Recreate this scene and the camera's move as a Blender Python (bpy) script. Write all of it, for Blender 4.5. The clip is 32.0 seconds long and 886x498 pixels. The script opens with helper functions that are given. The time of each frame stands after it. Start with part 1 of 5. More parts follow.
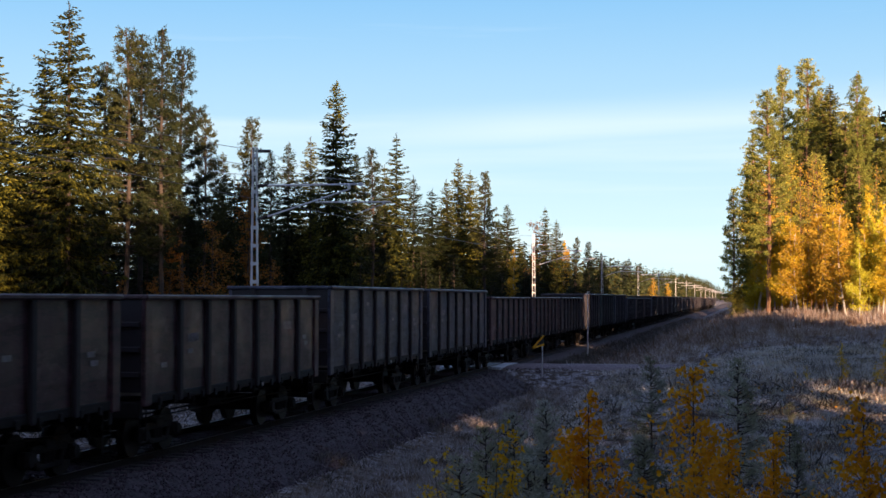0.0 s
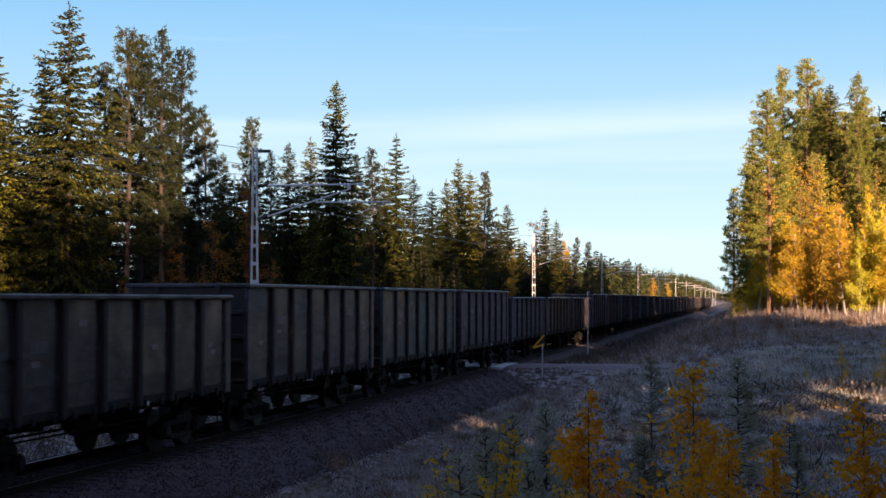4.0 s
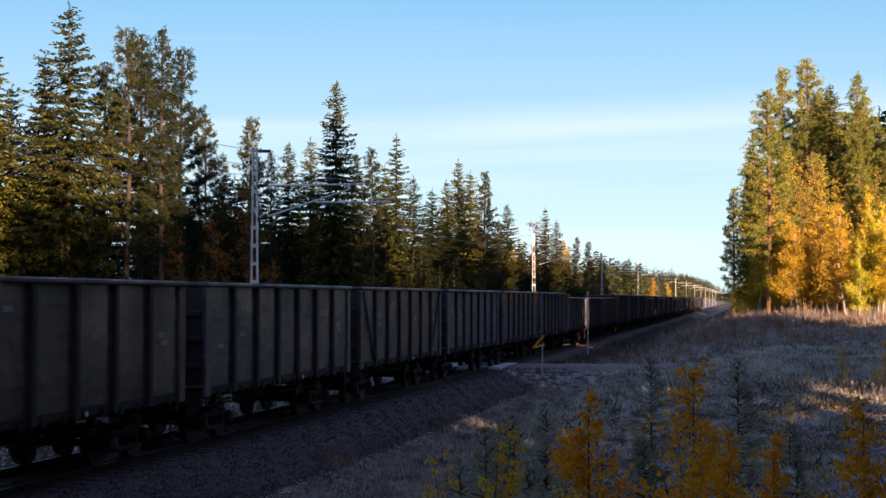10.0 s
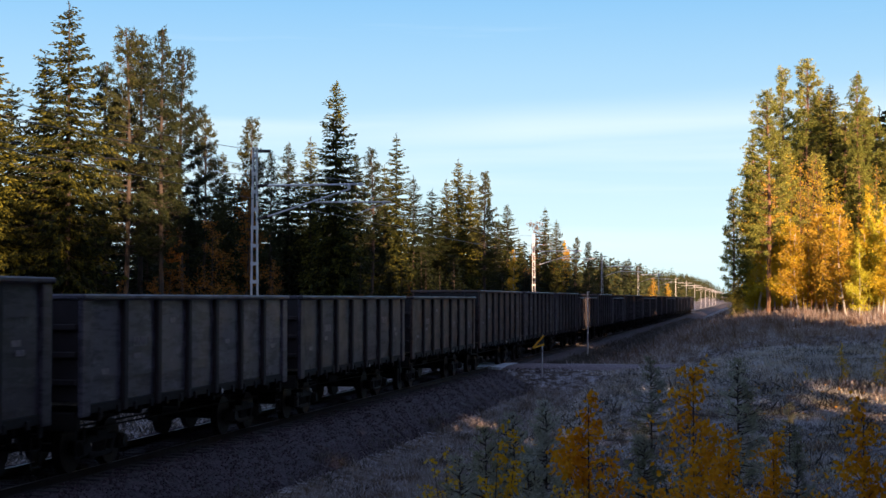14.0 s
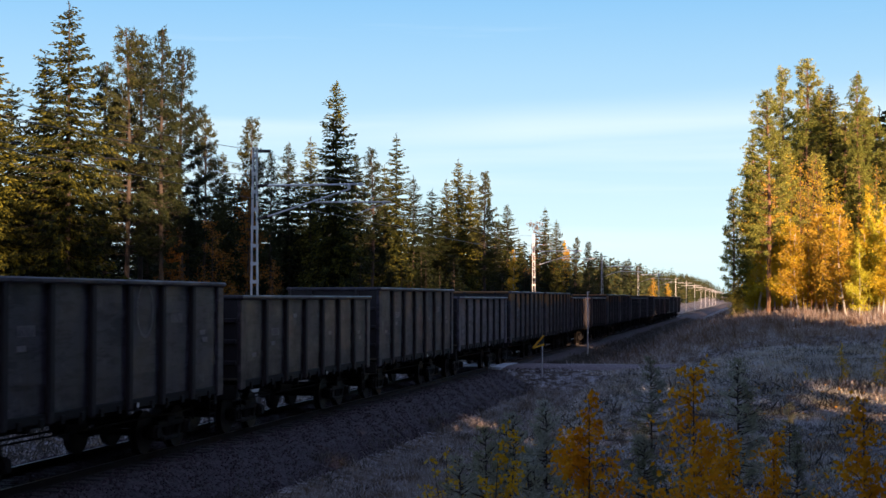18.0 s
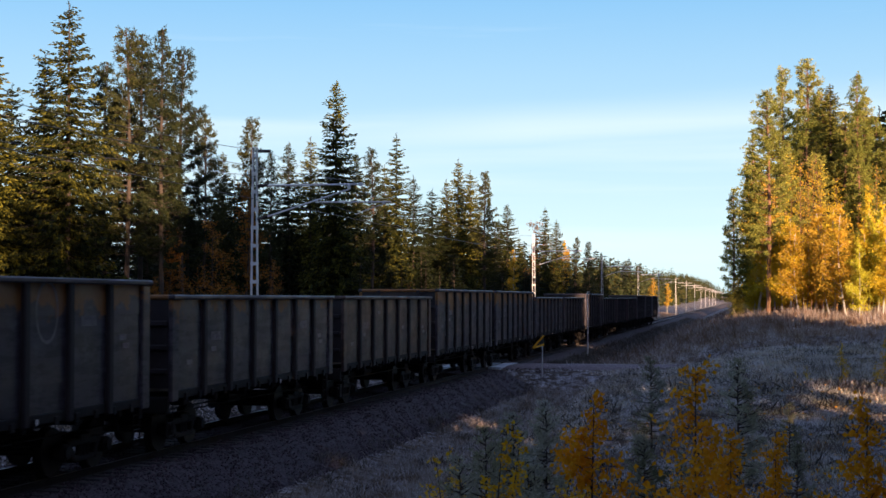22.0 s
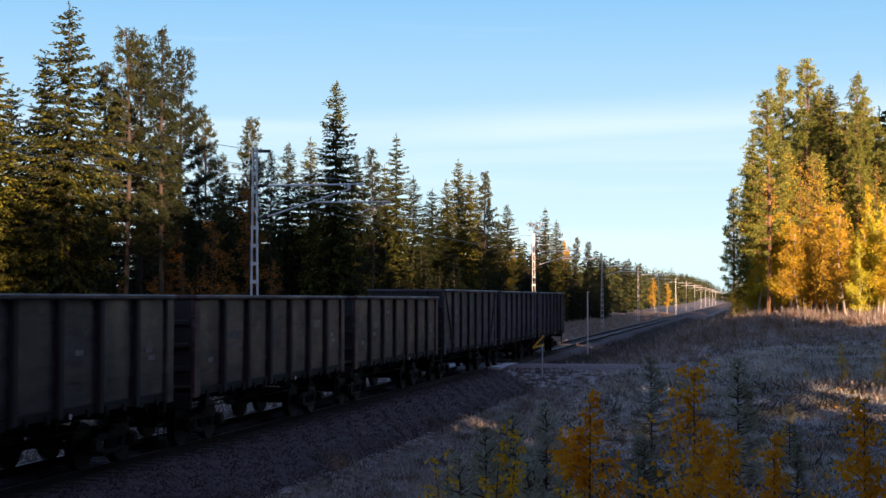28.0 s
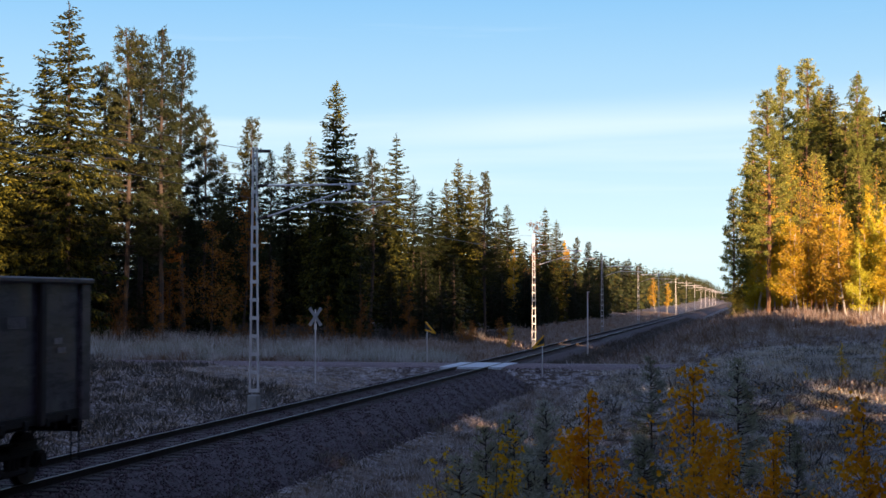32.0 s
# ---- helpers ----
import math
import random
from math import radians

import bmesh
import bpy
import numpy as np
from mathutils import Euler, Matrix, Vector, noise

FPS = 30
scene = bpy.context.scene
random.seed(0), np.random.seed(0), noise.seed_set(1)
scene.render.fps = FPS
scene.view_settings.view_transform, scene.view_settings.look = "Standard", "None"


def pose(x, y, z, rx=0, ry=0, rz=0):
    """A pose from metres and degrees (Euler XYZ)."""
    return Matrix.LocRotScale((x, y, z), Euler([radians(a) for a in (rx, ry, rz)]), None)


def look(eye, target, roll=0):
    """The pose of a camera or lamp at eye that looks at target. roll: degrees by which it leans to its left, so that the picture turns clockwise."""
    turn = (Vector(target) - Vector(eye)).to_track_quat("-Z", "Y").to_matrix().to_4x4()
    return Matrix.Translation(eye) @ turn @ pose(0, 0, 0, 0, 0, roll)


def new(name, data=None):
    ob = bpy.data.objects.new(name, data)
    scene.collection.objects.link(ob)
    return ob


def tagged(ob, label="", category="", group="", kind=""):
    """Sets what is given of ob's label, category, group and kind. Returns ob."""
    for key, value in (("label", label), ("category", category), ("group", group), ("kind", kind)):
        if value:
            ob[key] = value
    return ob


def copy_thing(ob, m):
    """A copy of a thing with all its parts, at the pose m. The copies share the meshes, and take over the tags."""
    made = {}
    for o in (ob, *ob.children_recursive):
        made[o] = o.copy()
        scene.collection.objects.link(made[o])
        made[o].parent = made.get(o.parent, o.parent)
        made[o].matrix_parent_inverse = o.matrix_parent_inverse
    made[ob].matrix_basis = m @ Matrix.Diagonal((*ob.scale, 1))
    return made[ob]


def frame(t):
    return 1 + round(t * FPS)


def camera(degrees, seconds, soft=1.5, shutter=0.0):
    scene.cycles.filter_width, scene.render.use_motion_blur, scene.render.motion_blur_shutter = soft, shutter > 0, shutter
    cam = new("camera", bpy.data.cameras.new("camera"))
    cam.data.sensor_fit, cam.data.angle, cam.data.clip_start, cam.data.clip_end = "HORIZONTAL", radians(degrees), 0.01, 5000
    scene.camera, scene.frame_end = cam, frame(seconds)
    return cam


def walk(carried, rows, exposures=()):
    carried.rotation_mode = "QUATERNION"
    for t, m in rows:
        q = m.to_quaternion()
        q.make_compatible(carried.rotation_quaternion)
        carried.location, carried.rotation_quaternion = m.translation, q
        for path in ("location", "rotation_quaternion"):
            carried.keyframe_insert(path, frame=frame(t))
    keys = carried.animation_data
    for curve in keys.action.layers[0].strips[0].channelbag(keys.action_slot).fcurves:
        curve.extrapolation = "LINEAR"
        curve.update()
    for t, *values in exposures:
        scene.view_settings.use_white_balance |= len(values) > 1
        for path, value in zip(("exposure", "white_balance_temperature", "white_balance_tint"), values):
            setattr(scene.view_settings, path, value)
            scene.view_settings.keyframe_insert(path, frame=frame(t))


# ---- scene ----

cam = camera(32.5, 32.0, soft=1.5, shutter=0.15)
CAM_POSE = pose(13.38, 0.0, 3.39, 91.874, 0.0, 11.243)
walk(cam, [(0.0, CAM_POSE), (32.0, CAM_POSE)], exposures=[(0.0, 1.5, 6700, 32), (32.0, 1.5, 6700, 32)])

# ---------------------------------------------------------------- light
SUN_EL, SUN_AZ = 8.0, 35.0       # height of the sun; its light travels along +y and this many degrees towards -x
SKY, VEIL = 0.038, 10.8
world = bpy.data.worlds.new("sky")
scene.world = world
world.use_nodes = True
wn, wl = world.node_tree.nodes, world.node_tree.links
wn.clear()
sky = wn.new("ShaderNodeTexSky")
sky.sky_type, sky.sun_disc = "NISHITA", False
sky.sun_elevation, sky.sun_rotation = radians(SUN_EL), radians(180.0 - SUN_AZ)
sky.altitude, sky.air_density, sky.dust_density, sky.ozone_density = 300.0, 1.0, 2.5, 1.0
# thin high cloud: a pale veil that thickens to the horizon, with long level streaks
way = wn.new("ShaderNodeTexCoord")
sep = wn.new("ShaderNodeSeparateXYZ")
wl.new(way.outputs["Generated"], sep.inputs[0])
veil = wn.new("ShaderNodeValToRGB")
for p in (0.2, 0.3, 0.4):
    veil.color_ramp.elements.new(p)
for e, (p, v) in zip(veil.color_ramp.elements, [(0.0, 0.97), (0.12, 0.86), (0.215, 0.80), (0.40, 0.45), (1.0, 0.45)]):
    e.position, e.color = p, (v, v, v, 1)
wl.new(sep.outputs["Z"], veil.inputs["Fac"])
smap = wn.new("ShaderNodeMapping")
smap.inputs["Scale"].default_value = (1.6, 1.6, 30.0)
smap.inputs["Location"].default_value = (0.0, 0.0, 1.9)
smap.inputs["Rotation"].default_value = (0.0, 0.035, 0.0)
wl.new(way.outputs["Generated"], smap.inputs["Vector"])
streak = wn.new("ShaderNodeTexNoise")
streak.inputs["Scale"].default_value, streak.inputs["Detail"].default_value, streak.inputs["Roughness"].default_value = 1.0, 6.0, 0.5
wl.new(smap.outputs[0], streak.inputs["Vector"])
sramp = wn.new("ShaderNodeValToRGB")
sramp.color_ramp.elements[0].position, sramp.color_ramp.elements[1].position = 0.53, 0.70
sramp.color_ramp.elements[1].color = (0.38, 0.38, 0.38, 1)
wl.new(streak.outputs["Fac"], sramp.inputs["Fac"])
both = wn.new("ShaderNodeMath")
both.operation, both.use_clamp = "ADD", True
low_only = wn.new("ShaderNodeMath")
low_only.operation = "MULTIPLY"
wl.new(sramp.outputs[0], low_only.inputs[0])
fade = wn.new("ShaderNodeMapRange")
fade.inputs["From Min"].default_value, fade.inputs["From Max"].default_value = 0.45, 0.15
wl.new(sep.outputs["Z"], fade.inputs["Value"])
wl.new(fade.outputs[0], low_only.inputs[1])
wl.new(veil.outputs[0], both.inputs[0])
both.inputs[1].default_value = 0.0
cloud = wn.new("ShaderNodeMix")
cloud.data_type = "RGBA"
tint = wn.new("ShaderNodeValToRGB")
tint.color_ramp.elements.new(0.5)
for e, (p, c) in zip(tint.color_ramp.elements, [(0.02, (0.64, 0.99, 0.94, 1)), (0.22, (0.140, 0.56, 0.90, 1)), (0.42, (0.26, 0.46, 0.82, 1))]):
    e.position, e.color = p, c
wl.new(sep.outputs["Z"], tint.inputs["Fac"])
glow = wn.new("ShaderNodeVectorMath")
glow.operation = "SCALE"
glow.inputs["Scale"].default_value = VEIL
wl.new(tint.outputs[0], glow.inputs[0])
wl.new(glow.outputs[0], cloud.inputs[7])
wl.new(both.outputs[0], cloud.inputs["Factor"])
wl.new(sky.outputs[0], cloud.inputs[6])
back = wn.new("ShaderNodeBackground")
back.inputs["Strength"].default_value = SKY
out_w = wn.new("ShaderNodeOutputWorld")
cirrus = wn.new("ShaderNodeMix")
cirrus.data_type = "RGBA"
cirrus.inputs[7].default_value = (VEIL * 0.74, VEIL * 0.98, VEIL * 0.93, 1)
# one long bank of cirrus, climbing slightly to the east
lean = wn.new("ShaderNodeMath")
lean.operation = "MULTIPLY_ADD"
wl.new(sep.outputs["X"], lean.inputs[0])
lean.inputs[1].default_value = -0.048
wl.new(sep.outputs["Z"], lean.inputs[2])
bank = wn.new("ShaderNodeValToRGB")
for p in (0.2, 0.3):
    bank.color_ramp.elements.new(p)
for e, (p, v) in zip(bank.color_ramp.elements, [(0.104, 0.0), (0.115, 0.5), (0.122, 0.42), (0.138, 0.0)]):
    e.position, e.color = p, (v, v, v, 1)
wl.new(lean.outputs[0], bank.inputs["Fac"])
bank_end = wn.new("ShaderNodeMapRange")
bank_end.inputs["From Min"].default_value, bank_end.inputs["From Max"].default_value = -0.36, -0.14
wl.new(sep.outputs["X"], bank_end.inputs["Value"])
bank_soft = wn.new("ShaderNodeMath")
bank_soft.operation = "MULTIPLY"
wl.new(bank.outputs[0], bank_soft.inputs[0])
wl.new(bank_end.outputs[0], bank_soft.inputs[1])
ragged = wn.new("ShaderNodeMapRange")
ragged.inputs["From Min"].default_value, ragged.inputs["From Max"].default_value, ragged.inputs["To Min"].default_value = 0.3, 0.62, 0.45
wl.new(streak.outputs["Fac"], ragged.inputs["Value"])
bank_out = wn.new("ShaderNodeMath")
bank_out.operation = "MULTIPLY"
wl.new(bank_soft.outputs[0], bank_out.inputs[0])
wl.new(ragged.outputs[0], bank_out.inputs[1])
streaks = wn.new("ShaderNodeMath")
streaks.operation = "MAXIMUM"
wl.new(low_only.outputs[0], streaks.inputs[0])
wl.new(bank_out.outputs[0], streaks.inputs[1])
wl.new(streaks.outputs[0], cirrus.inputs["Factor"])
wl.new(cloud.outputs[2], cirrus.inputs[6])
wl.new(cirrus.outputs[2], back.inputs["Color"])
wl.new(back.outputs[0], out_w.inputs["Surface"])

sun_data = bpy.data.lights.new("sun", "SUN")
sun_data.energy, sun_data.angle, sun_data.color = 5.0, radians(0.6), (1.0, 0.76, 0.44)
sun = new("sun", sun_data)
sun.matrix_world = look((0, 0, 0), (-math.sin(radians(SUN_AZ)), math.cos(radians(SUN_AZ)), -math.tan(radians(SUN_EL))))


# ---------------------------------------------------------------- materials
def nodes_of(name):
    m = bpy.data.materials.new(name)
    m.use_nodes = True
    return m, m.node_tree.nodes, m.node_tree.links, m.node_tree.nodes["Principled BSDF"]


def ramp(n, l, fac, stops):
    r = n.new("ShaderNodeValToRGB")
    el = r.color_ramp.elements
    while len(el) < len(stops):
        el.new(0.5)
    for e, (p, c) in zip(el, stops):
        e.position, e.color = p, (*c, 1.0)
    l.new(fac, r.inputs["Fac"])
    return r.outputs["Color"]


def noise_of(n, l, scale, detail=4.0, rough=0.55, coords=None, stretch=(1, 1, 1)):
    t = n.new("ShaderNodeTexNoise")
    t.inputs["Scale"].default_value, t.inputs["Detail"].default_value, t.inputs["Roughness"].default_value = scale, detail, rough
    if coords is not None:
        mp = n.new("ShaderNodeMapping")
        mp.inputs["Scale"].default_value = stretch
        l.new(coords, mp.inputs["Vector"])
        l.new(mp.outputs[0], t.inputs["Vector"])
    return t.outputs["Fac"]


def mix(n, l, fac, a, b, mode="MIX"):
    x = n.new("ShaderNodeMix")
    x.data_type, x.blend_type = "RGBA", mode
    for sock, v in ((x.inputs["Factor"], fac), (x.inputs[6], a), (x.inputs[7], b)):
        if hasattr(v, "is_linked"):
            l.new(v, sock)
        elif isinstance(v, tuple):
            sock.default_value = (*v, 1.0)
        else:
            sock.default_value = v
    return x.outputs[2]


def bump(n, l, bsdf, height, strength=0.4, dist=0.02):
    b = n.new("ShaderNodeBump")
    b.inputs["Strength"].default_value, b.inputs["Distance"].default_value = strength, dist
    l.new(height, b.inputs["Height"])
    l.new(b.outputs[0], bsdf.inputs["Normal"])


def place_coords(n):
    return n.new("ShaderNodeNewGeometry").outputs["Position"]


def object_coords(n):
    return n.new("ShaderNodeTexCoord").outputs["Object"]


def rough_mat(name, dark, light, scale=3.0, fine=40.0, rough=0.8, metal=0.0, relief=0.3, dist=0.01, at_object=True):
    """A plain two-scale surface: blotches and grain."""
    m, n, l, p = nodes_of(name)
    co = object_coords(n) if at_object else place_coords(n)
    big, small = noise_of(n, l, scale, 5, 0.6, co), noise_of(n, l, fine, 4, 0.6, co)
    c = mix(n, l, 0.35, ramp(n, l, big, [(0.3, dark), (0.7, light)]), ramp(n, l, small, [(0.3, dark), (0.7, light)]))
    l.new(c, p.inputs["Base Color"])
    p.inputs["Roughness"].default_value, p.inputs["Metallic"].default_value = rough, metal
    bump(n, l, p, small, relief, dist)
    return m


def leaf_mat(name, cols, gloss=0.6, through_light=0.22, frost=0.0):
    """Leaves or needles: colour from leaf to leaf and from plant to plant, some light through them."""
    m, n, l, p = nodes_of(name)
    g = n.new("ShaderNodeNewGeometry")
    oi = n.new("ShaderNodeObjectInfo")
    add = n.new("ShaderNodeMath")
    add.operation = "MULTIPLY_ADD"
    l.new(g.outputs["Random Per Island"], add.inputs[0])
    add.inputs[1].default_value = 0.55
    half = n.new("ShaderNodeMath")
    half.operation = "MULTIPLY"
    half.inputs[1].default_value = 0.45
    l.new(oi.outputs["Random"], half.inputs[0])
    l.new(half.outputs[0], add.inputs[2])
    k = len(cols) - 1
    c = ramp(n, l, add.outputs[0], [(0.05 + 0.9 * i / k, q) for i, q in enumerate(cols)])
    if frost:
        f = noise_of(n, l, 1.2, 4, 0.6, g.outputs["Position"])
        c = mix(n, l, ramp(n, l, f, [(0.40, (0, 0, 0)), (0.68, (frost, frost, frost))]), c, (0.80, 0.77, 0.79))
    l.new(c, p.inputs["Base Color"])
    p.inputs["Roughness"].default_value = gloss
    p.inputs["Specular IOR Level"].default_value = 0.1
    tr = n.new("ShaderNodeBsdfTranslucent")
    l.new(c, tr.inputs["Color"])
    ms = n.new("ShaderNodeMixShader")
    ms.inputs[0].default_value = through_light
    l.new(p.outputs[0], ms.inputs[1])
    l.new(tr.outputs[0], ms.inputs[2])
    l.new(ms.outputs[0], n["Material Output"].inputs["Surface"])
    return m


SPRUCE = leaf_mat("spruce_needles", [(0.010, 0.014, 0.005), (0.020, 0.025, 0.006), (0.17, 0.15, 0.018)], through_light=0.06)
# for naturally dark spruces, and with forest shade put into the needle colour
DARK_SPRUCE = leaf_mat("shaded_dark_spruce_needles", [(0.006, 0.010, 0.005), (0.013, 0.019, 0.007), (0.032, 0.036, 0.011)])
PINE = leaf_mat("pine_needles", [(0.026, 0.034, 0.012), (0.066, 0.070, 0.021), (0.17, 0.15, 0.046)], through_light=0.08)
# pine needles twice: shade put into the western colour, sunlight into the grove's
SHADED_PINE = leaf_mat("shaded_pine_needles", [(0.013, 0.019, 0.009), (0.026, 0.032, 0.011), (0.075, 0.072, 0.021)], through_light=0.06)
PINE_LIT = leaf_mat("sunlit_pine_needles", [(0.100, 0.119, 0.025), (0.213, 0.219, 0.044), (0.350, 0.312, 0.075)], through_light=0.15)
BIRCH_YELLOW = leaf_mat("yellow_birch_leaves", [(0.54, 0.34, 0.02), (0.68, 0.49, 0.03), (0.66, 0.54, 0.06)], through_light=0.4)
BIRCH_LIME = leaf_mat("lime_birch_leaves", [(0.46, 0.40, 0.03), (0.60, 0.54, 0.05), (0.52, 0.54, 0.07)], through_light=0.4)
BIRCH_ORANGE = leaf_mat("orange_birch_leaves", [(0.46, 0.24, 0.025), (0.58, 0.35, 0.035), (0.62, 0.43, 0.06)], through_light=0.4)
BIRCH_BROWN = leaf_mat("brown_birch_leaves", [(0.14, 0.052, 0.012), (0.26, 0.10, 0.018), (0.38, 0.16, 0.025)])
SAPLING_ORANGE = leaf_mat("aspen_leaves", [(0.74, 0.27, 0.008), (0.86, 0.37, 0.012), (0.88, 0.45, 0.03)], through_light=0.45)
SAPLING_YELLOW = leaf_mat("yellow_sapling_leaves", [(0.76, 0.38, 0.015), (0.84, 0.50, 0.03), (0.80, 0.56, 0.14)], through_light=0.45)
HEATH = leaf_mat("heath_leaves", [(0.107, 0.088, 0.059), (0.307, 0.215, 0.120), (0.656, 0.450, 0.210)], frost=0.85)
GRASS = leaf_mat("frosted_grass_blades", [(0.121, 0.079, 0.047), (0.232, 0.156, 0.103), (0.383, 0.288, 0.214)], frost=0.7)
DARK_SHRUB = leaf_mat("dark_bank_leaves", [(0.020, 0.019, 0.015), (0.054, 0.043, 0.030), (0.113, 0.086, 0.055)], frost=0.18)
WILLOW_FROST = leaf_mat("frosted_shrub_twigs", [(0.110, 0.061, 0.038), (0.195, 0.112, 0.066), (0.281, 0.182, 0.109)], frost=0.45)
PLUME = leaf_mat("frosted_reed_plumes", [(0.168, 0.150, 0.108), (0.302, 0.290, 0.227), (0.470, 0.500, 0.464)], frost=0.6)
PALE_HEATH = leaf_mat("frost_covered_heath", [(0.269, 0.198, 0.138), (0.507, 0.377, 0.264), (0.792, 0.679, 0.529)], frost=0.9)
MOSS = leaf_mat("lichen_and_moss", [(0.197, 0.180, 0.118), (0.409, 0.360, 0.234), (0.635, 0.594, 0.428)], frost=0.85)
FROST_PINE = leaf_mat("frosted_pine_needles", [(0.143, 0.150, 0.083), (0.272, 0.272, 0.156), (0.428, 0.425, 0.275)], frost=0.35)
FAR_NEEDLES = leaf_mat("far_needles", [(0.022, 0.032, 0.014), (0.045, 0.055, 0.020), (0.11, 0.085, 0.026)])
BARK = rough_mat("conifer_bark", (0.025, 0.018, 0.014), (0.085, 0.058, 0.044), 2.0, 18.0, 0.95, 0, 0.8, 0.03)
PINE_BARK = rough_mat("pine_bark", (0.08, 0.042, 0.026), (0.28, 0.14, 0.075), 1.2, 14.0, 0.9, 0, 0.7, 0.03)
BIRCH_BARK = rough_mat("birch_bark", (0.22, 0.20, 0.18), (0.62, 0.58, 0.53), 1.5, 10.0, 0.8, 0, 0.3, 0.01)
TWIG = rough_mat("twig_bark", (0.035, 0.024, 0.018), (0.09, 0.06, 0.045), 6.0, 60.0, 0.9)

GALV = rough_mat("galvanised_steel", (0.56, 0.53, 0.53), (0.76, 0.72, 0.72), 2.0, 30.0, 0.5, 0.25, 0.1, 0.002)
INSULATOR = rough_mat("brown_porcelain", (0.03, 0.02, 0.018), (0.06, 0.04, 0.03), 5.0, 30.0, 0.25)
WIRE = rough_mat("wire_copper", (0.06, 0.055, 0.05), (0.13, 0.12, 0.11), 2.0, 20.0, 0.5, 0.7)
CONCRETE = rough_mat("old_concrete", (0.22, 0.21, 0.20), (0.38, 0.37, 0.35), 3.0, 40.0, 0.9)
SLEEPER = rough_mat("dusty_sleeper_concrete", (0.035, 0.029, 0.028), (0.08, 0.066, 0.063), 2.0, 40.0, 0.9)
RAIL_RUST = rough_mat("rusty_rail_side", (0.018, 0.012, 0.010), (0.045, 0.030, 0.024), 3.0, 50.0, 0.95, 0.0)
RAIL_TOP = rough_mat("worn_rail_head", (0.14, 0.13, 0.13), (0.26, 0.25, 0.25), 1.0, 40.0, 0.42, 1.0, 0.05, 0.001)
PLANK = rough_mat("frosted_crossing_board", (0.50, 0.55, 0.62), (0.74, 0.78, 0.83), 1.5, 40.0, 0.8)
SIGN_YELLOW = rough_mat("yellow_sign_paint", (0.85, 0.36, 0.01), (0.95, 0.46, 0.015), 4.0, 30.0, 0.5)
SIGN_BLACK = rough_mat("black_sign_paint", (0.012, 0.012, 0.013), (0.025, 0.025, 0.026), 4.0, 30.0, 0.5)
SIGN_WHITE = rough_mat("white_sign_paint", (0.22, 0.23, 0.25), (0.36, 0.37, 0.39), 5.0, 40.0, 0.5)
UNDER = rough_mat("black_running_gear", (0.009, 0.007, 0.007), (0.024, 0.019, 0.018), 3.0, 30.0, 0.75, 0.3)
WHEEL = rough_mat("dark_wheel_steel", (0.016, 0.012, 0.011), (0.042, 0.032, 0.028), 4.0, 40.0, 0.6, 0.6)
STENCIL = rough_mat("faded_white_stencil", (0.16, 0.14, 0.15), (0.34, 0.31, 0.32), 6.0, 40.0, 0.8)
REFLECT = rough_mat("white_reflector", (0.80, 0.80, 0.78), (0.88, 0.88, 0.86), 6.0, 40.0, 0.25)


def ground_mat():
    """Heath and moss with frost on it."""
    m, n, l, p = nodes_of("frosted_heath_soil")
    co = place_coords(n)
    a, b, c = noise_of(n, l, 0.35, 6, 0.6, co), noise_of(n, l, 3.0, 5, 0.65, co), noise_of(n, l, 24.0, 4, 0.7, co)
    col = ramp(n, l, a, [(0.30, (0.07, 0.038, 0.025)), (0.50, (0.15, 0.082, 0.052)), (0.70, (0.25, 0.15, 0.088))])
    col = mix(n, l, 0.5, col, ramp(n, l, c, [(0.3, (0.014, 0.014, 0.012)), (0.7, (0.10, 0.09, 0.07))]))
    col = mix(n, l, ramp(n, l, b, [(0.44, (0, 0, 0)), (0.68, (0.6, 0.6, 0.6))]), col, (0.78, 0.73, 0.76))
    l.new(col, p.inputs["Base Color"])
    p.inputs["Roughness"].default_value = 0.95
    bump(n, l, p, c, 0.9, 0.06)
    return m


def gravel_mat(name, cols, scale=16.0):
    m, n, l, p = nodes_of(name)
    co = place_coords(n)
    v = n.new("ShaderNodeTexVoronoi")
    v.inputs["Scale"].default_value = scale
    l.new(co, v.inputs["Vector"])
    sep = n.new("ShaderNodeSeparateColor")
    l.new(v.outputs["Color"], sep.inputs[0])
    k = len(cols) - 1
    col = ramp(n, l, sep.outputs[0], [(0.1 + 0.8 * i / k, q) for i, q in enumerate(cols)])
    big = noise_of(n, l, 0.8, 5, 0.6, co)
    col = mix(n, l, ramp(n, l, big, [(0.35, (0.0, 0.0, 0.0)), (0.75, (0.5, 0.5, 0.5))]), col, (0.05, 0.043, 0.04))
    l.new(col, p.inputs["Base Color"])
    p.inputs["Roughness"].default_value = 0.9
    bump(n, l, p, v.outputs["Distance"], 0.7, 0.03)
    return m


SOIL = ground_mat()
BALLAST = gravel_mat("ballast_gravel", [(0.036, 0.024, 0.028), (0.066, 0.045, 0.052), (0.115, 0.080, 0.090)], 15.0)
STONE = leaf_mat("ballast_stone", [(0.034, 0.023, 0.027), (0.066, 0.045, 0.052), (0.105, 0.074, 0.084), (0.24, 0.18, 0.20)], 0.85, 0.0)
ROAD = gravel_mat("road_gravel", [(0.17, 0.12, 0.125), (0.26, 0.185, 0.195), (0.36, 0.265, 0.275)], 40.0)


